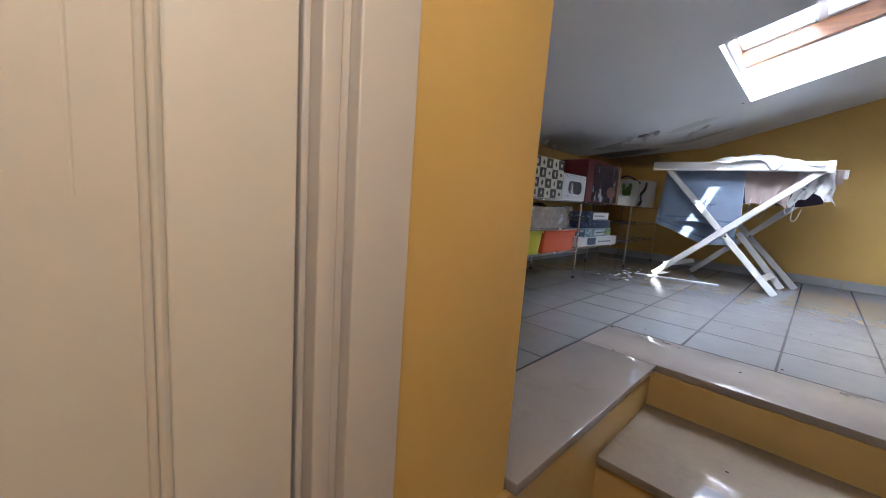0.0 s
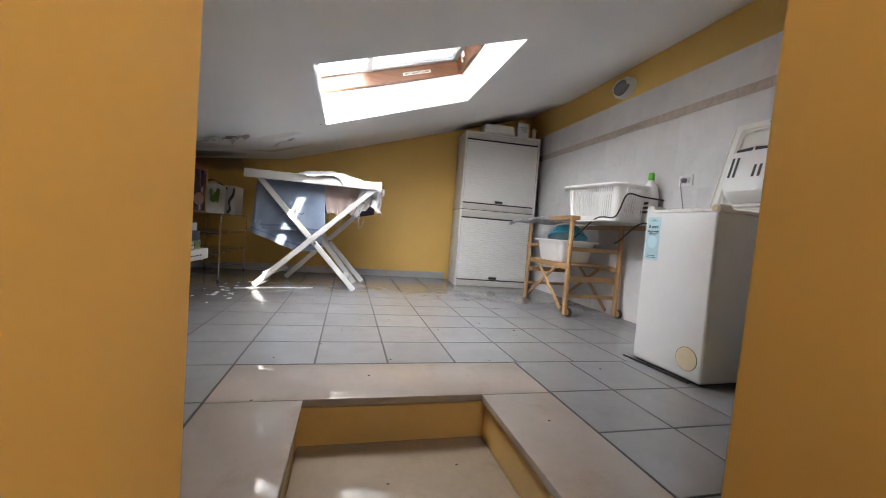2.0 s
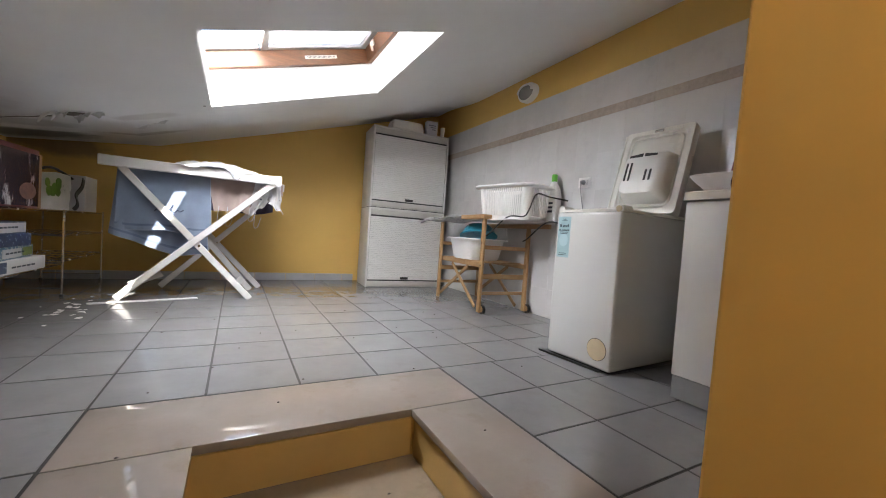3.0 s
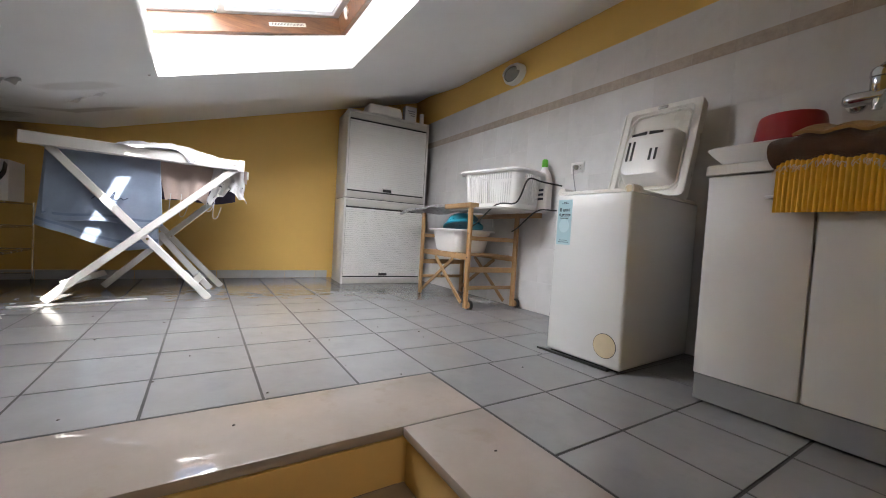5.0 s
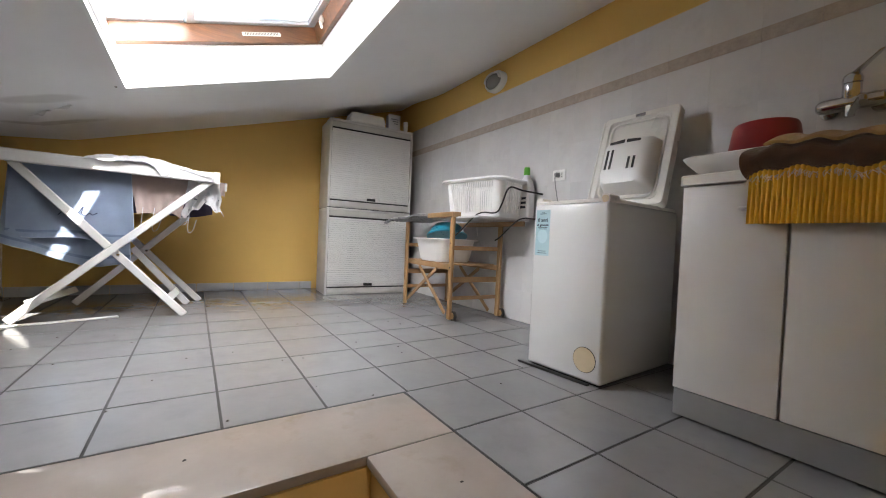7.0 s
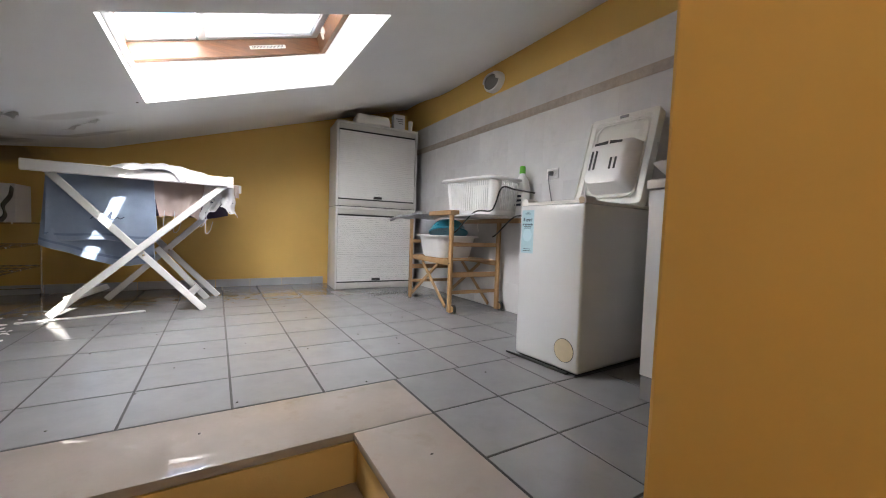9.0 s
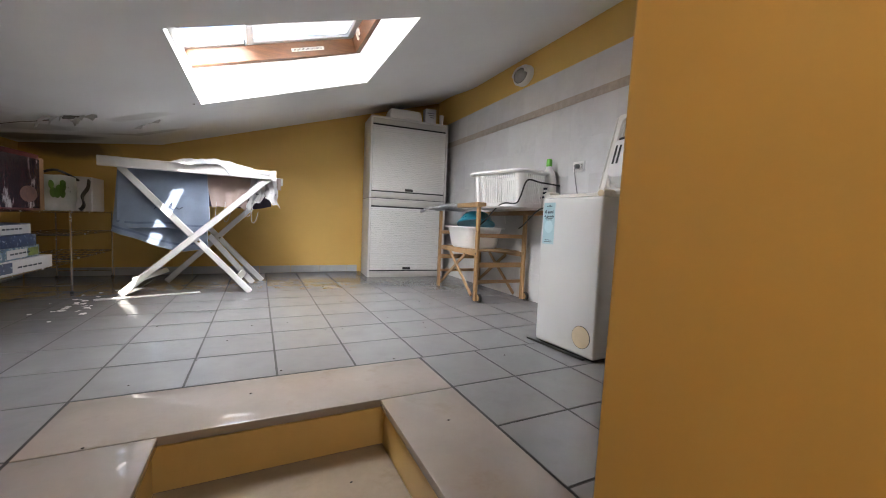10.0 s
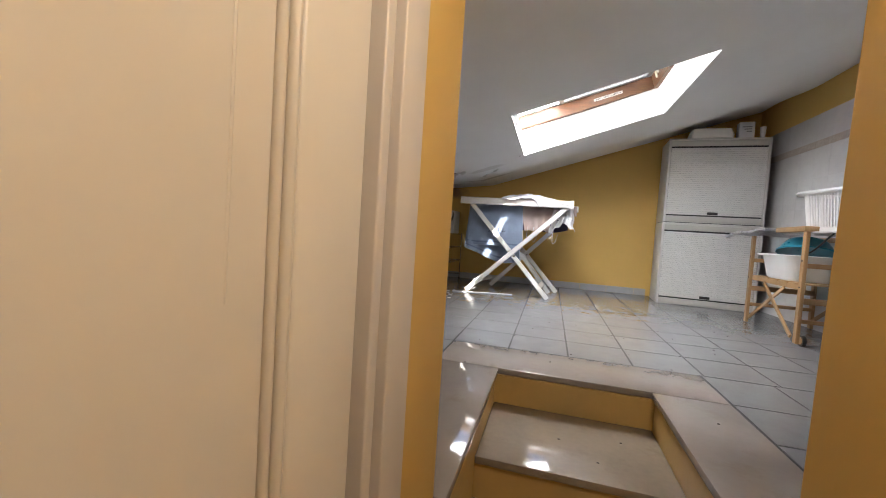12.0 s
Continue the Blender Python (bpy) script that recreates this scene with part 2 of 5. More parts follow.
def blotch(m, centre, radius, color, strength):
    nt = m.node_tree
    b = nt.nodes["Principled BSDF"]
    old = b.inputs["Base Color"].links[0].from_socket
    co = nt.nodes.new("ShaderNodeTexCoord").outputs["Object"]
    sub = nt.nodes.new("ShaderNodeVectorMath")
    sub.operation = "SUBTRACT"
    sub.inputs[1].default_value = centre
    nt.links.new(co, sub.inputs[0])
    dv = nt.nodes.new("ShaderNodeVectorMath")
    dv.operation = "DIVIDE"
    dv.inputs[1].default_value = radius
    nt.links.new(sub.outputs[0], dv.inputs[0])
    ln = nt.nodes.new("ShaderNodeVectorMath")
    ln.operation = "LENGTH"
    nt.links.new(dv.outputs[0], ln.inputs[0])
    ns = noise_node(nt, co, 5.0, 5, 0.6)
    d = math_node(nt, "ADD", ln.outputs["Value"], math_node(nt, "MULTIPLY", math_node(nt, "SUBTRACT", ns.outputs[0], 0.5), 0.9))
    r = ramp(nt, [(0.55, (strength,) * 3), (1.0, (0, 0, 0))])
    nt.links.new(d, r.inputs[0])
    nt.links.new(mix(nt, r.outputs[0], old, color), b.inputs["Base Color"])


blotch(CEIL, (-1.82, 2.82, 1.22), (0.55, 0.42, 0.5), (0.06, 0.055, 0.05), 0.75)
# soft grey shade above the shelves, put into the paint colour
blotch(CEIL, (-1.80, 1.45, 1.22), (0.40, 0.45, 0.5), (0.25, 0.24, 0.23), 0.30)
blotch(CEIL, (-1.55, 2.10, 1.25), (0.30, 0.16, 0.5), (0.32, 0.31, 0.29), 0.5)
blotch(CEIL, (-0.95, 2.35, 1.35), (0.35, 0.10, 0.5), (0.42, 0.40, 0.37), 0.6)
blotch(CEIL, (-0.85, 1.75, 1.35), (0.22, 0.10, 0.5), (0.45, 0.43, 0.40), 0.5)
YELLOW_BACK = material("yellow wall paint with a dark corner patch", (0.68, 0.435, 0.12), 0.62, vary=0.05, scale=1.6, fine=25, bump=0.07, bump_scale=160)
# darker towards the low ceiling corner
blotch(YELLOW_BACK, (-1.75, 3.25, 1.27), (0.42, 0.5, 0.14), (0.08, 0.07, 0.055), 0.6)

# ---- building helpers ----
ORIGIN = {}


def thing(name, at, label, category, group="", kind=""):
    ob = new(name)
    ob.location = at
    ob.empty_display_size = 0.05
    ORIGIN[ob.name] = Vector(at)
    return tagged(ob, label, category, group, kind)


def finish(ob, bm, mat, smooth):
    for mm in mat if isinstance(mat, (list, tuple)) else [mat]:
        ob.data.materials.append(mm)
    bmesh.ops.recalc_face_normals(bm, faces=bm.faces)
    flat = bm.faces.layers.int.get("flat")
    curved = [not (flat and f[flat]) for f in bm.faces]
    bm.to_mesh(ob.data)
    bm.free()
    if smooth:
        ob.data.polygons.foreach_set("use_smooth", curved)
        ob.data.set_sharp_from_angle(angle=radians(smooth))
    ob.data.update()
    return ob


def part(name, bm, mat, parent, label="", smooth=35):
    """bm is in world coordinates; the mesh is stored relative to its thing's base."""
    o = ORIGIN[parent.name]
    bmesh.ops.translate(bm, vec=-o, verts=bm.verts)
    ob = new(name, bpy.data.meshes.new(name))
    finish(ob, bm, mat, smooth)
    ob.parent = parent
    ORIGIN[ob.name] = o
    return tagged(ob, label)


def single(name, bm, mat, label, category, group="", kind="", smooth=35, at=None):
    o = Vector(at) if at else Vector((0, 0, 0))
    bmesh.ops.translate(bm, vec=-o, verts=bm.verts)
    ob = new(name, bpy.data.meshes.new(name))
    finish(ob, bm, mat, smooth)
    ob.location = o
    ORIGIN[ob.name] = o
    return tagged(ob, label, category, group, kind)


def B():
    return bmesh.new()


def add_box(bm, lo, hi, bev=0.0, m=None, seg=2):
    lo, hi = Vector(lo), Vector(hi)
    flat = bm.faces.layers.int.get("flat") or bm.faces.layers.int.new("flat")
    r = bmesh.ops.create_cube(bm, size=1.0)
    vs = r["verts"]
    for v in vs:
        v.co = Vector([(lo[i] + hi[i]) / 2 + v.co[i] * (hi[i] - lo[i]) for i in range(3)])
    if bev:
        es = list({e for v in vs for e in v.link_edges})
        out = bmesh.ops.bevel(bm, geom=es, offset=bev, segments=seg, affect="EDGES", profile=0.5)
        vs = list({v for f in out["faces"] for v in f.verts} | {v for v in vs if v.is_valid})
        rounded = set(out["faces"])
        for f in {f for v in vs for f in v.link_faces} - rounded:
            f[flat] = 1
    if m is not None:
        bmesh.ops.transform(bm, matrix=m, verts=vs)
    return bm


def box(lo, hi, bev=0.0, m=None, seg=2):
    return add_box(B(), lo, hi, bev, m, seg)


def add_bar(bm, p0, p1, w, d, side=(0, 1, 0), bev=0.003):
    """A bar of rectangular section from p0 to p1; d is its size along side."""
    p0, p1 = Vector(p0), Vector(p1)
    ax = (p1 - p0).normalized()
    s = Vector(side)
    s = (s - ax * s.dot(ax)).normalized()
    t = ax.cross(s)
    m = Matrix((ax, t, s)).transposed().to_4x4()
    m.translation = (p0 + p1) / 2
    h = (p1 - p0).length / 2
    return add_box(bm, (-h, -w / 2, -d / 2), (h, w / 2, d / 2), bev, m, 1)


def bar(*a, **k):
    return add_bar(B(), *a, **k)


def add_rod(bm, p0, p1, r0, r1=None, n=12):
    p0, p1 = Vector(p0), Vector(p1)
    m = (p1 - p0).to_track_quat("Z", "Y").to_matrix().to_4x4()
    m.translation = (p0 + p1) / 2
    bmesh.ops.create_cone(bm, cap_ends=True, segments=n, radius1=r0, radius2=r0 if r1 is None else r1, depth=(p1 - p0).length, matrix=m)
    return bm


def rod(*a, **k):
    return add_rod(B(), *a, **k)


def add_tube(bm, pts, r, n=8, closed=False):
    pts = [Vector(p) for p in pts]
    rings = []
    for i, p in enumerate(pts):
        a = pts[i - 1] if (i or closed) else p
        b = pts[(i + 1) % len(pts)] if (i < len(pts) - 1 or closed) else p
        t = (b - a).normalized()
        u = t.orthogonal().normalized() if i == 0 else (u - t * u.dot(t)).normalized()
        v = t.cross(u)
        rings.append([bm.verts.new(p + r * (math.cos(k * 2 * math.pi / n) * u + math.sin(k * 2 * math.pi / n) * v)) for k in range(n)])
    m = len(rings)
    for i in range(m if closed else m - 1):
        a, b = rings[i], rings[(i + 1) % m]
        for k in range(n):
            bm.faces.new((a[k], a[(k + 1) % n], b[(k + 1) % n], b[k]))
    if not closed:
        bm.faces.new(rings[0][::-1])
        bm.faces.new(rings[-1])
    return bm


def tube(*a, **k):
    return add_tube(B(), *a, **k)


def arc(pts, k=6):
    """Smooths a polyline into a flowing line (Catmull-Rom)."""
    p = [Vector(q) for q in pts]
    p = [2 * p[0] - p[1]] + p + [2 * p[-1] - p[-2]]
    out = []
    for i in range(1, len(p) - 2):
        for j in range(k):
            t = j / k
            out.append(0.5 * ((2 * p[i]) + (p[i + 1] - p[i - 1]) * t + (2 * p[i - 1] - 5 * p[i] + 4 * p[i + 1] - p[i + 2]) * t * t + (3 * p[i] - p[i - 1] - 3 * p[i + 1] + p[i + 2]) * t ** 3))
    return out + [p[-2]]


def loft(rings, cap0=True, cap1=True, closed=True):
    """A skin over rings of equal point counts."""
    bm = B()
    vs = [[bm.verts.new(p) for p in ring] for ring in rings]
    n = len(vs[0])
    for a, b in zip(vs, vs[1:]):
        for k in range(n if closed else n - 1):
            bm.faces.new((a[k], a[(k + 1) % n], b[(k + 1) % n], b[k]))
    if cap0:
        bm.faces.new(vs[0][::-1])
    if cap1:
        bm.faces.new(vs[-1])
    return bm


def rrect(cx, cy, z, hx, hy, r, k=5):
    pts = []
    for sx, sy, a0 in ((1, 1, 0), (-1, 1, 90), (-1, -1, 180), (1, -1, 270)):
        for j in range(k + 1):
            a = radians(a0 + 90 * j / k)
            pts.append(Vector((cx + sx * (hx - r) + r * math.cos(a), cy + sy * (hy - r) + r * math.sin(a), z)))
    return pts


def oval(c, u, v, a, b, n=28):
    c, u, v = Vector(c), Vector(u), Vector(v)
    return [c + u * a * math.cos(2 * math.pi * i / n) + v * b * math.sin(2 * math.pi * i / n) for i in range(n)]


def sheet(fn, nu, nv, thick=0.0):
    """A thin cloth over the function fn(s, t), s and t from 0 to 1, with a real thickness."""
    bm = B()
    g = [[bm.verts.new(fn(i / nu, j / nv)) for j in range(nv + 1)] for i in range(nu + 1)]
    for i in range(nu):
        for j in range(nv):
            bm.faces.new((g[i][j], g[i + 1][j], g[i + 1][j + 1], g[i][j + 1]))
    if thick:
        bmesh.ops.recalc_face_normals(bm, faces=bm.faces)
        bmesh.ops.solidify(bm, geom=bm.faces[:], thickness=thick)
    return bm


def turned(at, deg):
    return Matrix.Translation(at) @ Matrix.Rotation(radians(deg), 4, "Z") @ Matrix.Translation(-Vector(at))


def spun(bm, at, deg):
    bmesh.ops.transform(bm, matrix=turned(at, deg), verts=bm.verts)
    return bm


def structure(name, bm, mat, label, category, smooth=0):
    return single(name, bm, mat, label, category, kind="structure", smooth=smooth)


def writing(text, size, m, mat, parent, name="lettering"):
    """Raised lettering in the built-in font, as a mesh part; m places it in the world, x along the line, z off the face."""
    cu = bpy.data.curves.new(name, "FONT")
    cu.body, cu.size, cu.extrude, cu.offset, cu.align_x, cu.align_y = text, size, 0.0010, 0.0003, "CENTER", "CENTER"
    ob = bpy.data.objects.new(name, cu)
    me = bpy.data.meshes.new_from_object(ob)
    bpy.data.objects.remove(ob)
    bm = B()
    bm.from_mesh(me)
    bpy.data.meshes.remove(me)
    bmesh.ops.transform(bm, matrix=m, verts=bm.verts)
    return part(name, bm, mat, parent, smooth=0)


# ---- structure ----
# walls
def prism(poly, axis, lo, hi):
    """Extrudes a flat outline; axis 'y' takes (x, z) points, axis 'x' takes (y, z) points."""
    put = (lambda p, k: Vector((p[0], k, p[1]))) if axis == "y" else (lambda p, k: Vector((k, p[0], p[1])))
    return loft([[put(p, lo) for p in poly], [put(p, hi) for p in poly]])


TOP = 0.12
back_poly = [(-2.25, -0.2), (2.35, -0.2)] + [(x, ceil_z(x, 3.2) + 0.06) for x in (2.35, 1.0, 0, -1.0, -2.25)]
structure("wall_north", prism(back_poly, "y", ROOM_B, ROOM_B + 0.2), YELLOW_BACK, "yellow painted gable wall with a dark patch in its low corner", "wall")
structure("wall_east", prism([(ROOM_F, -0.2), (ROOM_B, -0.2), (ROOM_B, 2.45), (ROOM_F, 2.45)], "x", ROOM_R, ROOM_R + 0.2), YELLOW, "yellow painted upper part of a half-tiled wall", "wall")
structure("wall_west", prism([(ROOM_FL, -0.2), (ROOM_B, -0.2), (ROOM_B, 1.3), (ROOM_FL, 1.3)], "x", ROOM_L - 0.2, ROOM_L), YELLOW, "low yellow painted knee wall behind the shelves", "wall")


def front_poly(x0, x1):
    xs = [x1] + [x for x in (1.0, 0, -1.0) if x0 < x < x1] + [x0]
    return [(x0, -1.0), (x1, -1.0)] + [(x, ceil_z(x, 0) + 0.05) for x in xs]


structure("wall_south_left", prism(front_poly(-2.3, STAIR_L - 0.14), "y", ROOM_FL - 0.14, ROOM_FL), YELLOW, "yellow painted wall beside the stair opening", "wall")
structure("wall_south_right", prism(front_poly(STAIR_R + 0.14, 2.39), "y", ROOM_F - 0.14, ROOM_F), YELLOW, "yellow painted wall beside the stair opening", "wall")

# stair walls: the left one holds the door
DOOR_Y0, DOOR_Y1, LANDING = -2.74, -1.86, -0.85
bm = box((STAIR_L - 0.14, DOOR_Y1, -1.0), (STAIR_L, ROOM_FL, 1.52), 0.006)
add_box(bm, (STAIR_L - 0.14, STAIR_END, -1.0), (STAIR_L, DOOR_Y0, 1.52))
add_box(bm, (STAIR_L - 0.14, DOOR_Y0, 1.22), (STAIR_L, DOOR_Y1, 1.52))
structure("wall_stair_left", bm, YELLOW, "yellow painted stair wall with a door in it", "wall")
bm = box((STAIR_R, STAIR_END, -1.0), (STAIR_R + 0.14, ROOM_F, 1.78), 0.006)
for v in bm.verts:  # a little out of plumb
    v.co.x += 0.02 * (v.co.z - 0.60)
structure("wall_stair_right", bm, YELLOW, "yellow painted stair wall", "wall")
structure("wall_stair_back", box((STAIR_L - 0.14, STAIR_END - 0.14, -1.0), (STAIR_R + 0.14, STAIR_END, 1.9)), YELLOW, "yellow painted wall at the foot of the stairs", "wall")

# roof window opening, in the slope's own axes
TH = math.atan(SLOPE)
ROOF = Matrix.Translation((0, 0, CEIL0)) @ Matrix.Rotation(-TH, 4, "Y")
U0, U1, V0, V1, SHAFT = -0.479, 0.773, 0.360, 1.578, 0.25
SKEW = 0.036  # the lower reveal runs a little askew
CX0, CX1 = U0 * math.cos(TH), U1 * math.cos(TH)

xs = sorted({-2.3, -1.6, -1.3, -1.0, CX0, CX1, 2.4} | {round(-0.8 + 0.2 * i, 3) for i in range(16)})
ys = sorted({STAIR_END - 0.1, ROOM_F - 0.07, V0, V1, 3.3} | {round(1.7 + 0.1 * i, 3) for i in range(16)})
bm = B()
grid = {}


def cv(i, j, up):
    if (i, j, up) not in grid:
        y = ys[j]
        if y == V1:
            y += SKEW * min(max(1 - 2 * (xs[i] - CX0) / (CX1 - CX0), -1), 1)
        z = ceil_z(xs[i], ys[j]) + (TOP if up else 0)
        if CX0 - 1e-6 <= xs[i] <= CX1 + 1e-6 and V0 - 1e-6 <= ys[j] <= V1 + 1e-6:
            z = CEIL0 + SLOPE * xs[i] + (TOP if up else 0)
        grid[i, j, up] = bm.verts.new((xs[i], y, z))
    return grid[i, j, up]


for i in range(len(xs) - 1):
    for j in range(len(ys) - 1):
        if CX0 - 1e-6 <= xs[i] and xs[i + 1] <= CX1 + 1e-6 and V0 - 1e-6 <= ys[j] and ys[j + 1] <= V1 + 1e-6:
            continue
        for up in (0, 1):
            bm.faces.new([cv(a, b, up) for a, b in ((i, j), (i + 1, j), (i + 1, j + 1), (i, j + 1))])
structure("ceiling", bm, CEIL, "white sloping attic ceiling with peeling damp paint", "ceiling", smooth=25)

# roof window: plastered shaft, pine lining, sash, glass, half-drawn blind
win = thing("window_1", (0.1, 0.95, CEIL0), "pine roof window with a half-drawn pale blind", "roof window", kind="structure")


def slab(bm, lo, hi, bev=0.0):
    return add_box(bm, lo, hi, bev, ROOF, 1)


bm = B()
slab(bm, (U0 - 0.05, V0 - 0.05, 0.002), (U0, V1 + 0.05, SHAFT))
slab(bm, (U1, V0 - 0.05, 0.002), (U1 + 0.05, V1 + 0.05, SHAFT))
slab(bm, (U0, V0 - 0.05, 0.002), (U1, V0, SHAFT))
reveal_rings = [[ROOF @ Vector(q) for q in ((U0, V1 + SKEW, k), (U1, V1 - SKEW, k), (U1, V1 + 0.05, k), (U0, V1 + 0.05, k))] for k in (0.002, SHAFT)]
low = loft(reveal_rings)
low_me = bpy.data.meshes.new("reveal")
low.to_mesh(low_me)
low.free()
bm.from_mesh(low_me)
bpy.data.meshes.remove(low_me)
part("shaft_lining", bm, WHITE_PAINT, win, "white plastered reveal", smooth=0)
W0, W1 = SHAFT - 0.012, SHAFT + 0.10
FU0, FU1, FV0, FV1 = U0 + 0.012, U1 - 0.038, V0 + 0.03, V1 - 0.052
for lo, hi in (((FU0 - 0.05, FV1, W0), (FU1 + 0.05, FV1 + 0.05, W1)), ((FU0 - 0.05, FV0 - 0.05, W0), (FU1 + 0.05, FV0, W1)),
               ((FU0 - 0.05, FV0, W0), (FU0, FV1, W1)), ((FU1, FV0, W0), (FU1 + 0.05, FV1, W1))):
    part("window_frame", slab(B(), lo, hi, 0.003), PINE, win, "varnished orange pine frame")
S0, S1 = W1 + 0.002, W1 + 0.035
for lo, hi in (((FU0 - 0.03, FV1 - 0.03, S0), (FU1 + 0.03, FV1 + 0.04, S1)), ((FU0 - 0.03, FV0 - 0.03, S0), (FU1 + 0.03, FV0 + 0.02, S1)),
               ((FU0 - 0.03, FV0, S0), (FU0 + 0.02, FV1, S1)), ((FU1 - 0.045, FV0, S0), (FU1 + 0.03, FV1, S1)), ((-0.07, FV0, S0 - 0.006), (-0.02, FV1, S1))):
    part("sash_rail", slab(B(), lo, hi, 0.004), ALU, win, "pale aluminium sash rail")
pane = part("pane", slab(B(), (FU0 - 0.02, FV0 - 0.02, S0 + 0.012), (FU1 + 0.02, FV1 + 0.02, S0 + 0.018)), GLASS, win, "clear window glass")
pane.visible_shadow = False


def blind_fn(s, t):
    p = Vector((-0.02 + s * (FU1 - 0.045 + 0.02), FV0 + t * (FV1 - FV0 - 0.03), S1 + 0.004 + 0.010 * math.sin(s * 9 + 3 * t) * (0.4 + s)))
    return ROOF @ p


part("blind", sheet(blind_fn, 16, 8, 0.002), BLIND, win, "pale grey fabric blind, slightly creased")
bm = slab(B(), (0.235, FV1 - 0.007, W0 + 0.04), (0.485, FV1 - 0.001, W0 + 0.066), 0.003)
vent = part("vent_cover", bm, OLD_PLASTIC, win, "cream slotted vent strip")
bm = B()
for i in range(22):
    slab(bm, (0.255 + i * 0.0098, FV1 - 0.0085, W0 + 0.046), (0.259 + i * 0.0098, FV1 - 0.0068, W0 + 0.060))
part("vent_slots", bm, BLACK, vent, smooth=0)
bm = slab(B(), (FU1 - 0.018, 1.30, W0 + 0.055), (FU1, 1.35, W0 + 0.10), 0.005)
slab(bm, (FU1 - 0.030, 1.315, W0 + 0.02), (FU1 - 0.012, 1.335, W0 + 0.075), 0.006)
part("handle", bm, OLD_PLASTIC, win, "cream catch handle")
bm = slab(B(), (-0.085, FV1 - 0.045, S0 - 0.02), (-0.070, FV1 - 0.030, S0 + 0.05), 0.003)
part("catch", bm, BLACK, win)

# unseen slab round the window, added to keep the loft dark outside the opening
bm = B()
for lo, hi in (((-3.2, -4.2, 0.36), (U0 - 0.06, 4.2, 0.42)), ((U1 + 0.06, -4.2, 0.36), (3.4, 4.2, 0.42)), ((U0 - 0.06, -4.2, 0.36), (U1 + 0.06, V0 - 0.06, 0.42)), ((U0 - 0.06, V1 + 0.06, 0.36), (U1 + 0.06, 4.2, 0.42))):
    slab(bm, lo, hi)
structure("roof", bm, ROOF_DARK, "unseen slab over the attic that keeps daylight off the loft", "roof")

# ground under the house
structure("ground", box((-40, -40, -1.3), (40, 40, -1.1)), GROUT, "ground under the house", "ground")

# stairs
STEPS = [(-0.37, -0.85, -0.17), (-0.85, -1.12, -0.34), (-1.12, -1.37, -0.51), (-1.37, -1.62, -0.68)]
stairs = thing("stairs", (0, -1.0, -0.85), "short stair with marble treads and yellow risers", "stairs", kind="structure")
zt = 0.0
for k, (y0, y1, z) in enumerate(STEPS):
    part("riser", box((-0.36, y0 - 0.001, z - 0.002), (0.36, y0 + 0.05, zt - 0.031)), STAIR_PAINT, stairs, "yellow painted riser", smooth=0)
    part("tread", box((-0.358, y1 - 0.02, z - 0.03), (0.358, y0 - 0.002, z), 0.005), TREAD_MARBLE, stairs, "polished marble tread")
    zt = z
part("riser", box((-0.36, -1.621, -0.85), (0.36, -1.57, -0.71)), STAIR_PAINT, stairs, smooth=0)
structure("stairwell_wall_left", box((-0.50, -1.62, -1.0), (-0.36, -0.321, -0.031)), STAIR_PAINT, "yellow painted side of the stairwell", "wall")
structure("stairwell_wall_right", box((0.36, -1.62, -1.0), (0.50, -0.321, -0.031)), STAIR_PAINT, "yellow painted side of the stairwell", "wall")
structure("landing", box((-0.6, STAIR_END, -1.0), (0.6, -1.57, LANDING)), MARBLE, "cream marble landing below the stairs", "floor")

# door in the stair wall
door = thing("door_1", (STAIR_L, -2.3, LANDING), "closed cream lacquered panel door with a moulded frame", "door", kind="structure")
DX = -0.348
PANEL = DX - 0.015
leaf = part("door_leaf", box((DX - 0.045, DOOR_Y0 + 0.03, LANDING + 0.01), (PANEL, -1.873, 1.17)), DOOR_PAINT, door, "cream lacquered leaf", smooth=0)
for y0, y1 in ((-1.985, -1.872), (DOOR_Y0 + 0.03, -2.607)):
    part("stile", box((PANEL - 0.003, y0, LANDING + 0.01), (DX, y1, 1.17), 0.004, seg=3), DOOR_PAINT, leaf)
for z0, z1 in ((LANDING + 0.01, LANDING + 0.14), (0.02, 0.13), (1.06, 1.17)):
    part("rail", box((PANEL - 0.003, -2.606, z0), (DX - 0.0005, -1.986, z1), 0.004, seg=3), DOOR_PAINT, leaf)
for z0, z1 in ((LANDING + 0.14, 0.02), (0.13, 1.06)):
    for g, x, k in ((0.004, DX - 0.0065, 0.0065), (0.012, DX - 0.0125, 0.0055)):
        y0, y1 = -2.607 + g, -1.985 - g
        part("panel_moulding", tube([(x, y0, z0 + g), (x, y1, z0 + g), (x, y1, z1 - g), (x, y0, z1 - g)], k, 12, closed=True), DOOR_PAINT, leaf)
part("panel_moulding", tube([(PANEL - 0.0016, -2.040, 0.60), (PANEL - 0.0010, -2.040, 0.80), (PANEL - 0.0008, -2.040, 1.04)], 0.0022, 8), DOOR_PAINT, leaf)
# casing profile, from the leaf outwards: shadow gap, stop, bead, groove, flat board
# unseen panel added behind the leaf, blocks sky light at its edges
part("light_stop", box((STAIR_L - 0.135, DOOR_Y0 + 0.001, LANDING), (STAIR_L - 0.11, DOOR_Y1 - 0.001, 1.219)), CASING_PAINT, door)
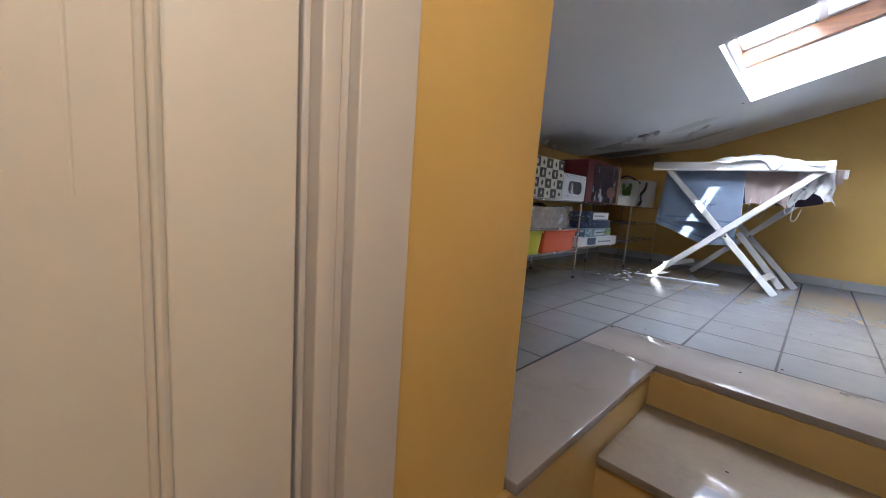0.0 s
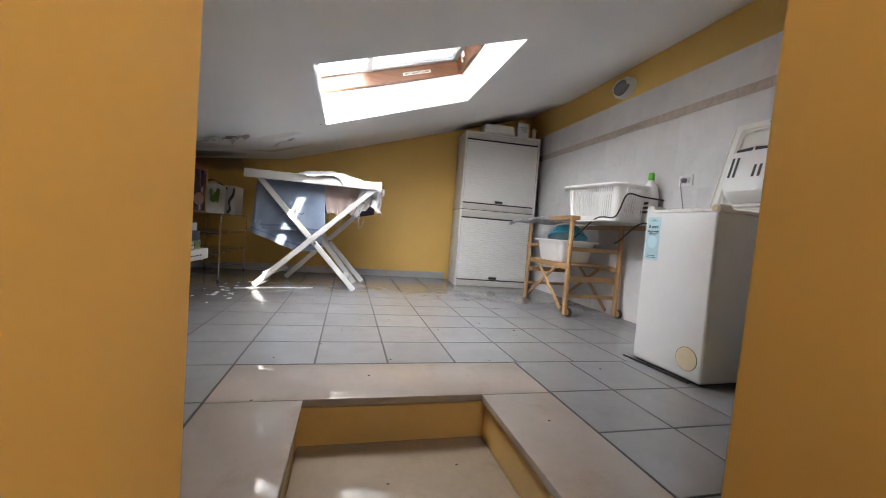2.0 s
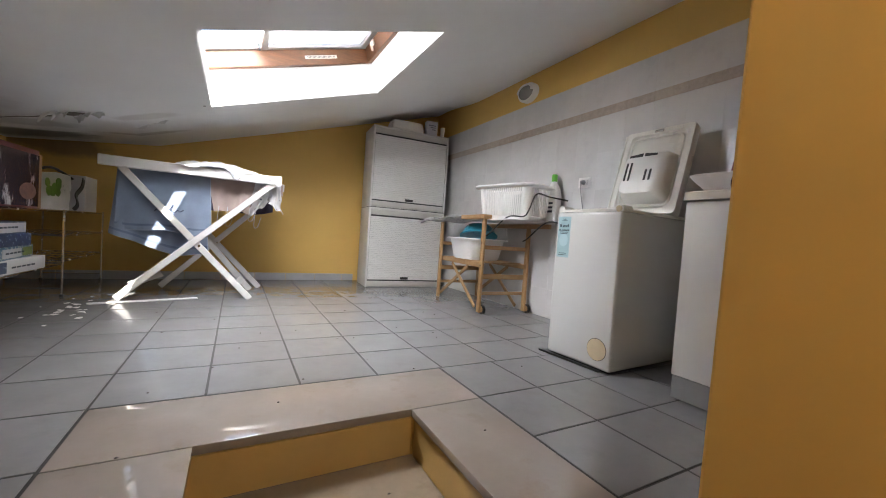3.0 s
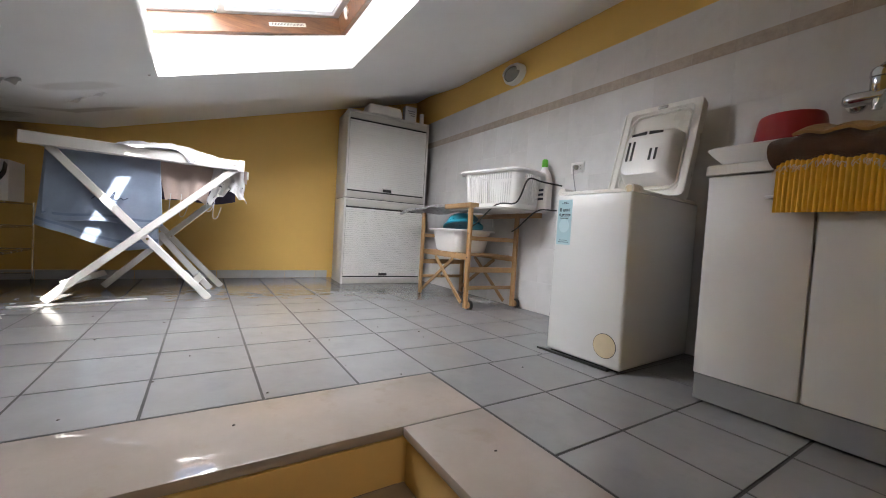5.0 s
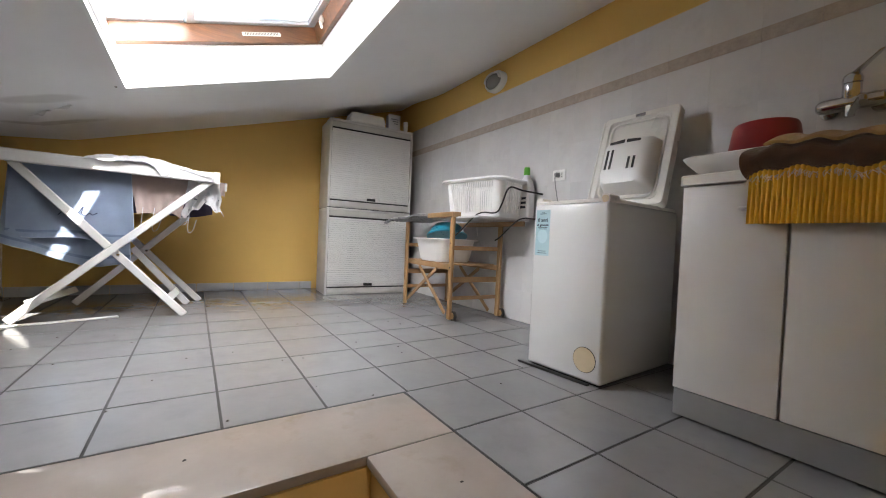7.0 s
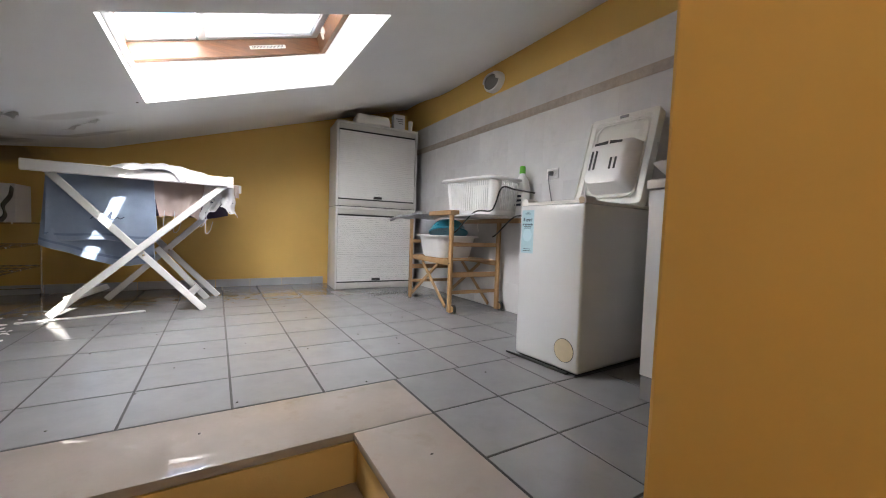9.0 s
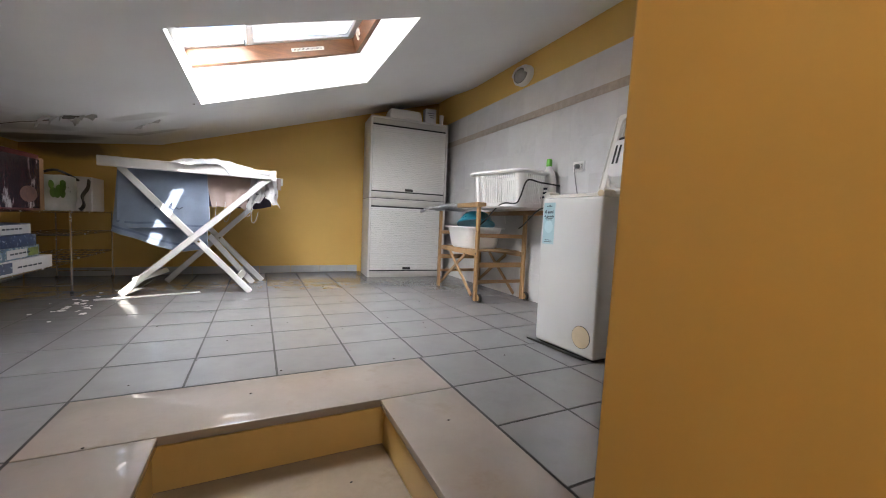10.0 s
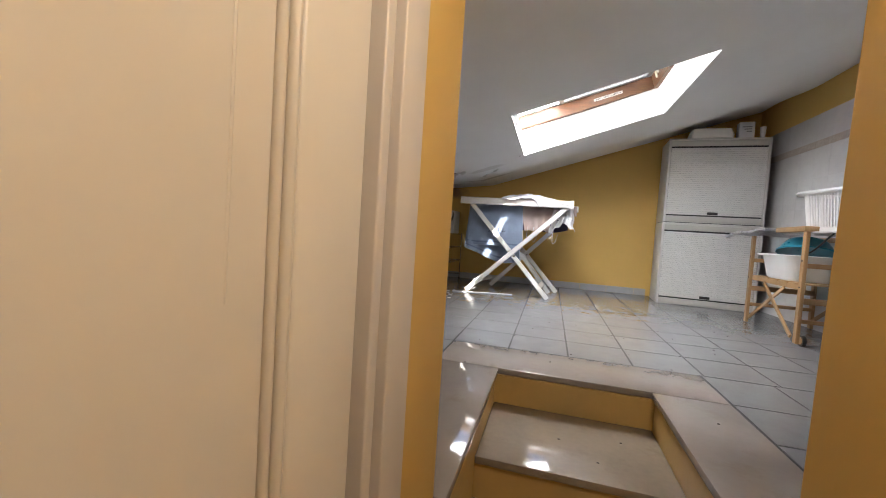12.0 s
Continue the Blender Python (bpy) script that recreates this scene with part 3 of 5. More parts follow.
for y0, y1, x1, nm in ((-1.8705, -1.862, -0.390, "door_stop"), (-1.862, -1.853, -0.362, "rebate"), (-1.853, -1.830, -0.338, "bead"), (-1.830, -1.812, -0.352, "groove"), (-1.812, -1.730, -0.332, "casing_board")):
    part(nm, box((STAIR_L - 0.02, y0, LANDING), (x1, y1, 1.20), 0.003, seg=3), CASING_PAINT, door, "pale beige moulded casing")
part("casing_board", box((STAIR_L - 0.01, DOOR_Y0 - 0.09, LANDING), (-0.332, DOOR_Y0 + 0.025, 1.20), 0.003), CASING_PAINT, door, "pale beige moulded casing")
part("casing_head", box((STAIR_L - 0.01, DOOR_Y0 - 0.09, 1.20), (-0.332, -1.730, 1.30), 0.003), CASING_PAINT, door, "pale beige moulded casing")

# skirting of grey tiles at the back and low walls
skirt = thing("baseboard", (0, ROOM_B, 0), "grey tile skirting along the walls", "skirting", kind="structure")
x = ROOM_L + 0.02
while x < 1.08:
    part("skirting_tile", box((x, ROOM_B - 0.011, 0.001), (min(x + 0.333, 1.09), ROOM_B - 0.0005, 0.085), 0.002, seg=1), SKIRT_TILE, skirt, smooth=0)
    x += 0.337
y = ROOM_F
while y < ROOM_B - 0.02:
    part("skirting_tile", box((ROOM_L + 0.0005, y, 0.001), (ROOM_L + 0.011, min(y + 0.333, ROOM_B - 0.012), 0.085), 0.002, seg=1), SKIRT_TILE, skirt, smooth=0)
    y += 0.337

# ---- large things ----
# stacked roller-shutter cabinets
CAB_AT, CAB_TURN = (1.085, 2.685, 0), -4.0


def roller_cabinet(name, z0, z1, label, at):
    c = thing(name, at, label, "cabinet", "stacked roller cabinets")

    def P(nm, bm, mat, parent=c, label="", smooth=35):
        return part(nm, spun(bm, CAB_AT, CAB_TURN), mat, parent, label, smooth)
    X0, X1, Y0, Y1 = 1.085, 2.045, 2.685, 3.12
    P("side_panel", box((X0, Y0, z0), (X0 + 0.022, Y1, z1), 0.003), CAB_WHITE)
    P("side_panel", box((X1 - 0.022, Y0, z0), (X1, Y1, z1), 0.003), CAB_WHITE)
    P("top_panel", box((X0 + 0.022, Y0, z1 - 0.022), (X1 - 0.022, Y1, z1 - 0.001), 0.002), CAB_WHITE)
    P("bottom_panel", box((X0 + 0.022, Y0 + 0.01, z0 + 0.001), (X1 - 0.022, Y1, z0 + 0.02), 0.002), CAB_WHITE)
    P("back_panel", box((X0 + 0.022, Y1 - 0.01, z0 + 0.022), (X1 - 0.022, Y1 - 0.002, z1 - 0.024)), CAB_WHITE, smooth=0)
    P("fascia", box((X0 + 0.024, Y0 + 0.004, z1 - 0.085), (X1 - 0.024, Y0 + 0.02, z1 - 0.024), 0.002), FASCIA)
    P("kick_board", box((X0 + 0.024, Y0 + 0.004, z0 + 0.004), (X1 - 0.024, Y0 + 0.02, z0 + 0.07), 0.002), FASCIA)
    # black backing, added so the gaps round the slats read as dark lines
    sh = P("shutter_backing", box((X0 + 0.026, Y0 + 0.0145, z0 + 0.071), (X1 - 0.026, Y0 + 0.020, z1 - 0.086)), BLACK, smooth=0)
    n = 34
    h = (z1 - 0.104 - (z0 + 0.086)) / n
    for i in range(n):
        za = z0 + 0.086 + i * h
        P("slat", box((X0 + 0.026, Y0 + 0.009, za), (X1 - 0.026, Y0 + 0.0142, za + h - 0.0010), 0.0018, seg=1), SLAT, sh, smooth=0)
    P("grip", box((1.515, Y0 + 0.002, z0 + 0.092), (1.615, Y0 + 0.010, z0 + 0.122), 0.0035), BLACK, sh, "black recessed grip")
    return c


roller_cabinet("roller_cabinet", 0.0, 0.942, "off-white roller-shutter cabinet standing on the tiles, closed", (1.5, 2.9, 0))
roller_cabinet("roller_cabinet", 0.950, 1.895, "off-white roller-shutter cabinet stacked on another, closed", (1.5, 2.9, 0.95))
# black filler added to draw the dark line of the joint
single("cabinet_joint_filler", spun(box((1.095, 2.697, 0.9425), (2.035, 3.11, 0.9495)), CAB_AT, CAB_TURN), BLACK, "black filler in the joint between the stacked cabinets", "board", smooth=0, at=(1.5, 2.9, 0.942))

# washing machine, top loader with its lid up
WM, WT = (1.44, -0.142, 0), 2.5
wm = thing("washing_machine", (1.75, -0.14, 0), "white top-loading washing machine with its lid open", "washing machine")


def W(nm, bm, mat, parent=wm, label="", smooth=35):
    bmesh.ops.translate(spun(bm, WM, WT), vec=(0, -0.024, 0), verts=bm.verts)
    return part(nm, bm, mat, parent, label, smooth)


x0, x1, y0, y1, zt = 1.435, 2.11, -0.352, 0.075, 0.850
W("body", box((x0, y0, 0.012), (x1, y1, zt), 0.016, seg=3), ENAMEL, label="white enamelled body")
W("base", box((x0 + 0.02, y0 + 0.02, 0.004), (x1 - 0.02, y1 - 0.02, 0.0115)), BLACK, label="dark base", smooth=0)
for fx in (x0 + 0.05, x1 - 0.05):
    for fy in (y0 + 0.05, y1 - 0.05):
        W("foot", rod((fx, fy, 0.0), (fx, fy, 0.013), 0.018), BLACK)
W("cap_groove", rod((x0 - 0.0015, -0.268, 0.115), (x0 + 0.004, -0.268, 0.115), 0.0595, n=36), BLACK)
W("filter_cap", rod((x0 - 0.003, -0.268, 0.115), (x0 + 0.004, -0.268, 0.115), 0.057, n=36), BEIGE_PLASTIC, label="round beige filter cap")
# raised rim round the tub opening, with two rounded ears at the front
bm = B()
ring_o = lambda z, g: rrect((x0 + x1) / 2, (y0 + y1) / 2, z, (x1 - x0) / 2 - g, (y1 - y0) / 2 - g, 0.03)
W("top_rim", loft([ring_o(zt - 0.001, 0.006), ring_o(zt + 0.012, 0.006), ring_o(zt + 0.016, 0.012), ring_o(zt + 0.016, 0.05), ring_o(zt + 0.002, 0.07)], False, True), OLD_PLASTIC, label="off-white plastic top rim")
for fy in (y0 + 0.026, y1 - 0.026):
    bm = rod((x0 + 0.01, fy, zt + 0.012), (x0 + 0.09, fy, zt + 0.012), 0.024, n=18)
    W("rim_ear", bm, OLD_PLASTIC)
bm = rod((x0 + 0.006, y0 + 0.026, zt + 0.012), (x0 + 0.0095, y0 + 0.026, zt + 0.012), 0.017, n=18)
W("ear_cap", bm, BEIGE_PLASTIC)
# lid: leans back from its hinge
LID = Matrix.Translation((x1 - 0.23, (y0 + y1) / 2 - 0.022, zt + 0.020)) @ Matrix.Rotation(radians(16), 4, "Y") @ Matrix.Scale(1.07, 4)


def lidpart(nm, bm, mat, parent, label=""):
    bmesh.ops.transform(bm, matrix=LID, verts=bm.verts)
    return W(nm, bm, mat, parent, label)


def face_rect(x, z0, z1, y0, y1, r):
    return [Vector((x, p.x, p.y)) for p in rrect((y0 + y1) / 2, (z0 + z1) / 2, 0, (y1 - y0) / 2, (z1 - z0) / 2, r)]


LH = 0.535
lid = lidpart("lid", loft([face_rect(0.045, 0, LH, -0.195, 0.195, 0.02), face_rect(0.0, 0, LH, -0.2, 0.2, 0.022), face_rect(-0.014, 0.004, LH - 0.004, -0.197, 0.197, 0.022), face_rect(-0.014, 0.03, LH - 0.03, -0.165, 0.165, 0.03),
                           face_rect(0.010, 0.042, LH - 0.042, -0.152, 0.152, 0.03)]), OLD_PLASTIC, wm, "open off-white lid")
lidpart("detergent_drawer", loft([face_rect(0.0095, 0.07, 0.36, -0.145, 0.125, 0.03), face_rect(-0.05, 0.08, 0.355, -0.135, 0.118, 0.04), face_rect(-0.085, 0.10, 0.335, -0.105, 0.110, 0.045), face_rect(-0.092, 0.13, 0.31, -0.08, 0.100, 0.04)]), WHITE_PLASTIC, lid, "white bulging detergent box")
for sy, z0, z1 in ((0.085, 0.175, 0.285), (0.060, 0.175, 0.285), (-0.035, 0.170, 0.235), (-0.062, 0.170, 0.235)):
    lidpart("slot", box((-0.0945, sy - 0.006, z0), (-0.0905, sy + 0.006, z1), 0.0015), BLACK, lid)
for a, b in ((0.008, 0.085), (-0.075, -0.005)):
    lidpart("slot", loft([[Vector((-0.0872 + dx, a, 0.318)), Vector((-0.0872 + dx, b, 0.318)), Vector((-0.0872 + dx, b, 0.330 if a > 0 else 0.338)), Vector((-0.0872 + dx, a, 0.338 if a > 0 else 0.330))] for dx in (0, -0.004)]), BLACK, lid)
lidpart("inner_border", tube([(-0.006, q.y, q.z) for q in face_rect(0, 0.048, LH - 0.048, -0.150, 0.150, 0.05)], 0.006, 8, closed=True), OLD_PLASTIC, lid)
for sy in (-0.198, 0.198):
    lidpart("edge_lip", tube([(-0.016, sy, 0.02), (-0.016, sy, LH - 0.02)], 0.0055, 8), OLD_PLASTIC, lid)
lidpart("screw", rod((-0.064, -0.118, 0.30), (-0.060, -0.118, 0.30), 0.006, n=12), FASCIA, lid)
lidpart("latch", box((-0.022, -0.03, LH - 0.028), (-0.013, 0.02, LH - 0.012), 0.003), WIRE, lid, "metal latch")
# energy sticker on the front
st = W("sticker", box((x0 - 0.0012, -0.032, 0.585), (x0 + 0.002, 0.056, 0.822)), STICKER, label="pale blue guarantee sticker", smooth=0)
W("sticker_panel", loft([oval((x0 - 0.0013 - d, 0.012, 0.685), (0, 1, 0), (0, 0, 1), 0.032, 0.036) for d in (0, 0.0005)]), STICKER_LITE, st)
SM = Matrix.Translation((0, -0.024, 0)) @ turned(WM, WT)
FACE = lambda y, z: SM @ Matrix.Translation((x0 - 0.0014, y, z)) @ Matrix(((0, 0, -1, 0), (-1, 0, 0, 0), (0, 1, 0, 0), (0, 0, 0, 1)))
writing("8 anni", 0.027, FACE(0.012, 0.769), PRINT_DARK, st)
writing("di garanzia", 0.0175, FACE(0.012, 0.744), PRINT_DARK, st)
for z, w in ((0.770, 0.030), (0.776, 0.014), (0.700, 0.042), (0.692, 0.036), (0.577, 0.036), (0.567, 0.044)):
    W("print_bar", box((x0 - 0.0018, 0.012 - w * 0.7, z + 0.03), (x0 - 0.0010, 0.012 + w * 0.7, z + 0.033)), PRINT_DARK, st, smooth=0)
single("door_draft_strip", spun(box((x0 - 0.035, y0 + 0.03, 0.001), (x0 - 0.012, y1 + 0.02, 0.012), 0.003), (x0, y1, 0), 4), BLACK, "black rubber strip lying before the washing machine", "strip", at=(x0 - 0.02, -0.14, 0))

# sink cabinet
sink = thing("sink_cabinet", (1.85, -0.98, 0), "white two-door laundry sink cabinet on a grey plinth", "sink cabinet")
sx, sy1, sy0 = 1.484, -0.662, -1.330
part("plinth", box((sx + 0.004, sy0 + 0.004, 0.010), (2.15, sy1 - 0.004, 0.108)), GREY_PLINTH, sink, "grey plinth", smooth=0)
# black slab fills the plinth's floor gap, in place of its shade
part("plinth_gap_shade", box((sx + 0.03, sy0 + 0.02, 0.0), (2.14, sy1 - 0.02, 0.0098)), BLACK, sink, smooth=0)
part("body", box((sx + 0.02, sy0, 0.110), (2.165, sy1, 0.890), 0.002), CAB_WHITE, sink)
for a, b in ((-0.978, sy1 + 0.001), (sy0 + 0.002, -0.986)):
    d = part("door", box((sx, a, 0.112), (sx + 0.018, b, 0.884), 0.004), CAB_WHITE, sink, "plain white door")
    hy = a + 0.01 if b > -0.9 else b - 0.01
    part("handle", box((sx - 0.024, min(hy, hy + 0.12 if b > -0.9 else hy - 0.12), 0.792), (sx - 0.001, max(hy, hy + 0.12 if b > -0.9 else hy - 0.12), 0.802), 0.003), CAB_WHITE, d)
part("rear_leg_panel", box((2.10, sy1 + 0.0, 0.0), (2.16, sy1 + 0.012, 0.87)), CAB_WHITE, sink, smooth=0)
sb = loft([rrect(1.818, -0.990, z, 0.345 - g, 0.342 - g, 0.02) for z, g in ((0.892, 0.0), (0.925, 0.0), (0.930, 0.005), (0.930, 0.06), (0.905, 0.075), (0.76, 0.10))], True, True)
single("sink_basin", sb, OLD_PLASTIC, "off-white laundry sink basin set on the cabinet", "sink", at=(1.825, -0.985, 0.88))

# stacked drying things on the sink
tray = loft([rrect(1.80, -0.82, 0.9315, 0.15, 0.16, 0.05), rrect(1.80, -0.81, 1.002, 0.20, 0.215, 0.06), rrect(1.80, -0.81, 1.022, 0.212, 0.228, 0.06), rrect(1.80, -0.81, 1.026, 0.208, 0.224, 0.06), rrect(1.80, -0.81, 1.022, 0.19, 0.205, 0.06), rrect(1.80, -0.81, 1.004, 0.15, 0.16, 0.05)])
single("plastic_tray", tray, WHITE_PLASTIC, "shallow white plastic tray lying across the sink", "tray", at=(1.80, -0.79, 0.93))
bowl = loft([oval((1.82, -0.80, z), (1, 0, 0), (0, 1, 0), r, r, 40) for z, r in ((1.0045, 0.126), (1.012, 0.129), (1.03, 0.124), (1.150, 0.106), (1.162, 0.100), (1.165, 0.092), (1.160, 0.086))])
single("plastic_bowl", bowl, RED_PLASTIC, "dark red plastic bowl upside down on the tray", "bowl", at=(1.82, -0.86, 1.005))

# ribbed yellow sheet hanging over the sink's front edge, brown mat over it
rs = thing("ribbed_rubber_sheet", (1.46, -1.10, 0.77), "yellow ribbed plastic sheet hanging over the sink edge", "washboard")


def rib_fn(s, t):
    y = -0.880 - s * 0.425
    z = 0.945 - 0.205 * t
    return Vector((1.450 - 0.0028 * math.cos(s * 2 * math.pi * 32) - 0.008 * t, y, z))


part("ribbed_panel", sheet(rib_fn, 32 * 8, 6, 0.002), YELLOW_RUBBER, rs, smooth=60)
part("top_edge", box((1.447, -1.305, 0.934), (1.80, -0.880, 0.942), 0.003), YELLOW_RUBBER, rs)


def mat_fn(s, t):
    # runs from the top of the sink over the front edge, then rolls under
    y = -0.868 - s * 0.437
    a = t * 3.3
    sag = 0.012 * math.sin(s * 7) + 0.02 * s
    if t < 0.45:
        k = t / 0.45
        return Vector((1.78 - 0.27 * k, y, 0.990 + sag + 0.012 * math.sin(k * 5 + s * 4)))
    k = (t - 0.45) / 0.55
    ang = k * math.pi * 0.95
    return Vector((1.51 - 0.074 * math.sin(ang) - 0.015, y + 0.012 * math.sin(k * 4), 0.990 + sag - 0.052 * (1 - math.cos(ang)) + 0.006 * math.sin(s * 30 + k * 6)))


mt = thing("bath_mat", (1.55, -1.08, 0.95), "brown and tan fringed pile mat folded over the sink", "mat")
part("mat_body", sheet(mat_fn, 50, 26, 0.024), BROWN_PILE, mt, "dark brown pile", smooth=60)


def patch_fn(s, t):
    p = mat_fn(0.12 + 0.88 * s + 0.02 * t, 0.16 + 0.45 * t + 0.025 * math.sin(s * 9) + 0.012 * math.sin(s * 31))
    return p + Vector((-0.016 * t, 0, 0.020 - 0.008 * t))


part("tan_patch", sheet(patch_fn, 60, 16, 0.010), TAN_PILE, mt, "tan pile motif", smooth=60)
rng = random.Random(5)
bm = B()
for i in range(260):
    p = mat_fn((i + 0.5) / 260, 0.97)
    p.x -= 0.022
    q = p + Vector((rng.uniform(-0.012, 0.004), rng.uniform(-0.016, 0.016), rng.uniform(-0.026, -0.008)))
    add_tube(bm, [p, (p + q) / 2 + Vector((-0.003, 0.002, 0)), q], 0.0013, 4)
tagged(part("fringe", bm, FRINGE, mt, "cream fringe"), kind="stuff")

# wall mixer tap
tap = thing("mixer_tap", (2.17, -0.95, 1.27), "chrome wall-mounted mixer tap with its lever raised", "tap")
cap = [(-0.878, 0.004), (-0.882, 0.017), (-0.892, 0.026), (-0.910, 0.030), (-0.95, 0.029), (-1.05, 0.029), (-1.075, 0.026), (-1.085, 0.015), (-1.088, 0.004)]
part("body", loft([oval((2.10, y, 1.266), (1, 0, 0), (0, 0, 1), k, k, 24) for y, k in cap]), CHROME, tap)
part("cartridge", loft([oval((2.10, -0.985, z), (1, 0, 0), (0, 1, 0), k, k, 28) for z, k in ((1.262, 0.027), (1.285, 0.027), (1.288, 0.029), (1.338, 0.029), (1.340, 0.027), (1.343, 0.031), (1.362, 0.031), (1.376, 0.026), (1.385, 0.014))]), CHROME, tap)
for yy in (-1.06, -0.91):
    part("wall_flange", rod((2.105, yy, 1.262), (2.176, yy, 1.262), 0.018, n=16), CHROME, tap)
    part("rosette", rod((2.163, yy, 1.262), (2.1775, yy, 1.262), 0.032, 0.034, n=24), CHROME, tap)
part("lever", loft([oval((2.095 - 0.45 * k, -0.985 - 0.85 * k, 1.372 + 0.62 * k), (0.8, -0.4, 0), (0, -0.5, 0.86), w, h, 14) for k, w, h in ((-0.012, 0.010, 0.010), (0.0, 0.022, 0.016), (0.03, 0.018, 0.010), (0.06, 0.013, 0.007), (0.095, 0.012, 0.006), (0.102, 0.006, 0.003))]), CHROME, tap, smooth=60)
part("swivel", rod((2.085, -0.985, 1.208), (2.085, -0.985, 1.250), 0.016, n=20), CHROME, tap)
part("spout", tube(arc([(2.085, -0.985, 1.216), (2.03, -1.005, 1.220), (1.96, -1.03, 1.228), (1.90, -1.05, 1.226), (1.88, -1.055, 1.200)]), 0.0115, 14), CHROME, tap)

# ---- drying rack and washing ----
rack = thing("drying_rack", (-0.6, 2.3, 0), "white painted wooden drying rack with crossed legs", "drying rack")
NY, FY = 1.98, 2.62
for yy, dx in ((NY, 0.0), (FY, 0.10)):
    part("top_rail", bar((-1.155 + dx, yy - 0.03, 1.038), (0.048 + dx, yy - 0.03, 1.030), 0.076, 0.024, bev=0.006), WHITE_WOOD, rack)
    part("leg", bar((-1.035 + dx, yy + 0.022, 1.01), (-0.138 + dx, yy + 0.022, 0.004), 0.050, 0.020, bev=0.005), WHITE_WOOD, rack)
    part("leg", bar((0.012 + dx, yy - 0.004, 1.015), (-1.035 + 1.8 * dx, yy - 0.004, 0.022), 0.050, 0.020, bev=0.005), WHITE_WOOD, rack)
    part("pivot_bolt", rod((-0.520 + dx, yy - 0.02, 0.443), (-0.520 + dx, yy + 0.036, 0.443), 0.008), WIRE, rack)
for x, z in ((-1.10, 1.036), (-0.02, 1.036)):
    part("end_rail", bar((x, NY - 0.02, z), (x + 0.10, FY - 0.04, z), 0.05, 0.022, side=(1, 0, 0)), WHITE_WOOD, rack)
for x, z in ((-1.02, 0.995), (-0.84, 0.998), (-0.62, 0.998), (-0.40, 0.998), (-0.18, 0.998)):
    part("dowel", rod((x - 0.0, NY - 0.02, z + 0.03), (x + 0.10, FY - 0.03, z + 0.03), 0.008), WHITE_WOOD, rack)
for x, z in ((-0.95, 0.13),):
    part("stretcher", bar((x, NY + 0.01, z), (x + 0.10, FY + 0.01, z), 0.045, 0.020, side=(1, 0, 0.6)), WHITE_WOOD, rack)
part("middle_leg", bar((-0.50, 2.50, 0.47), (-0.125, 2.50, 0.004), 0.05, 0.02), WHITE_WOOD, rack)
part("foot_cleat", bar((-0.985, 2.012, 0.088), (-0.835, 2.012, 0.228), 0.032, 0.012, bev=0.005), WHITE_WOOD, rack)
part("spacer", bar((-0.245, 2.03, 0.115), (-0.205, 2.48, 0.115), 0.055, 0.022, side=(1, 0, 0.8)), WHITE_WOOD, rack)
part("end_plate", box((0.018, NY - 0.048, 0.985), (0.060, NY - 0.043, 1.072), 0.002), WHITE_WOOD, rack)
single("loose_batten", bar((-1.17, 1.885, 0.006), (-0.52, 2.06, 0.006), 0.035, 0.010, side=(0, 0, 1)), WHITE_WOOD, "white painted batten lying loose on the tiles", "batten", at=(-0.85, 1.97, 0))


def hanging(x0, x1, y, z0, z1, waves, amp, sway=0.0, hem=0.0, lean=0.0, seed=0):
    def fn(s, t):
        x = x0 + (x1 - x0) * s + sway * t * (s - 0.5)
        z = z0 + (z1 - z0) * t + hem * math.sin(math.pi * s) * t - 0.010 * math.sin(s * 9 + seed) * t
        yy = y + amp * (0.25 + t) * math.sin(s * waves + seed + 1.3 * t) + 0.5 * amp * math.sin(s * waves * 2.7 + seed * 2) * t + lean * t
        return Vector((x, yy, z))
    return fn


def towel_front(s, t):
    p = hanging(-1.055, -0.472, 2.062, 1.005, 0.545, 6, 0.015, 0.05, 0.0, 0.0)(s, t)
    p.y += 0.006 * math.sin(23 * s + 2.5 * t) * t + 0.004 * math.sin(9 * t + 4 * s)
    p.z += 0.008 * math.sin(5 * s + 1) * t
    return p


tw = thing("towel", (-0.8, 2.0, 0.4), "blue-grey terry towel hanging folded over the drying rack", "towel")
part("front_fall", sheet(towel_front, 44, 26, 0.006), TOWEL, tw, smooth=60)


def back_fall(s, t):
    p = hanging(-1.075, -0.50, 2.105, 1.01, 0.555, 7, 0.018, 0.07, 0, -0.005, 2)(s, t)
    p.z -= t * (0.035 + 0.175 * math.sin(math.pi * 0.5 * min(s * 1.25, 1.0)) - 0.02 * s)
    p.y += 0.008 * math.sin(19 * s + 3 * t) * t
    return p


part("back_fall", sheet(back_fall, 44, 26, 0.006), TOWEL, tw, smooth=60)
part("hem_band", sheet(lambda s, t: towel_front(s, 0.90 + 0.035 * t) + Vector((0, -0.006, 0)), 44, 3, 0.003), TOWEL_HEM, tw, "darker woven band", smooth=60)
part("hem_band", sheet(lambda s, t: back_fall(s, 0.90 + 0.03 * t) + Vector((0, -0.006, 0)), 44, 3, 0.003), TOWEL_HEM, tw, "darker woven band", smooth=60)
for edge in (towel_front, back_fall):
    part("selvedge", tube([edge(i / 30, 1.0) for i in range(31)], 0.0045, 6), TOWEL_EDGE, tw, "pale stitched edge", smooth=60)
    part("selvedge", tube([edge(1.0, i / 20) for i in range(21)], 0.0040, 6), TOWEL_EDGE, tw, "pale stitched edge", smooth=60)
em = B()
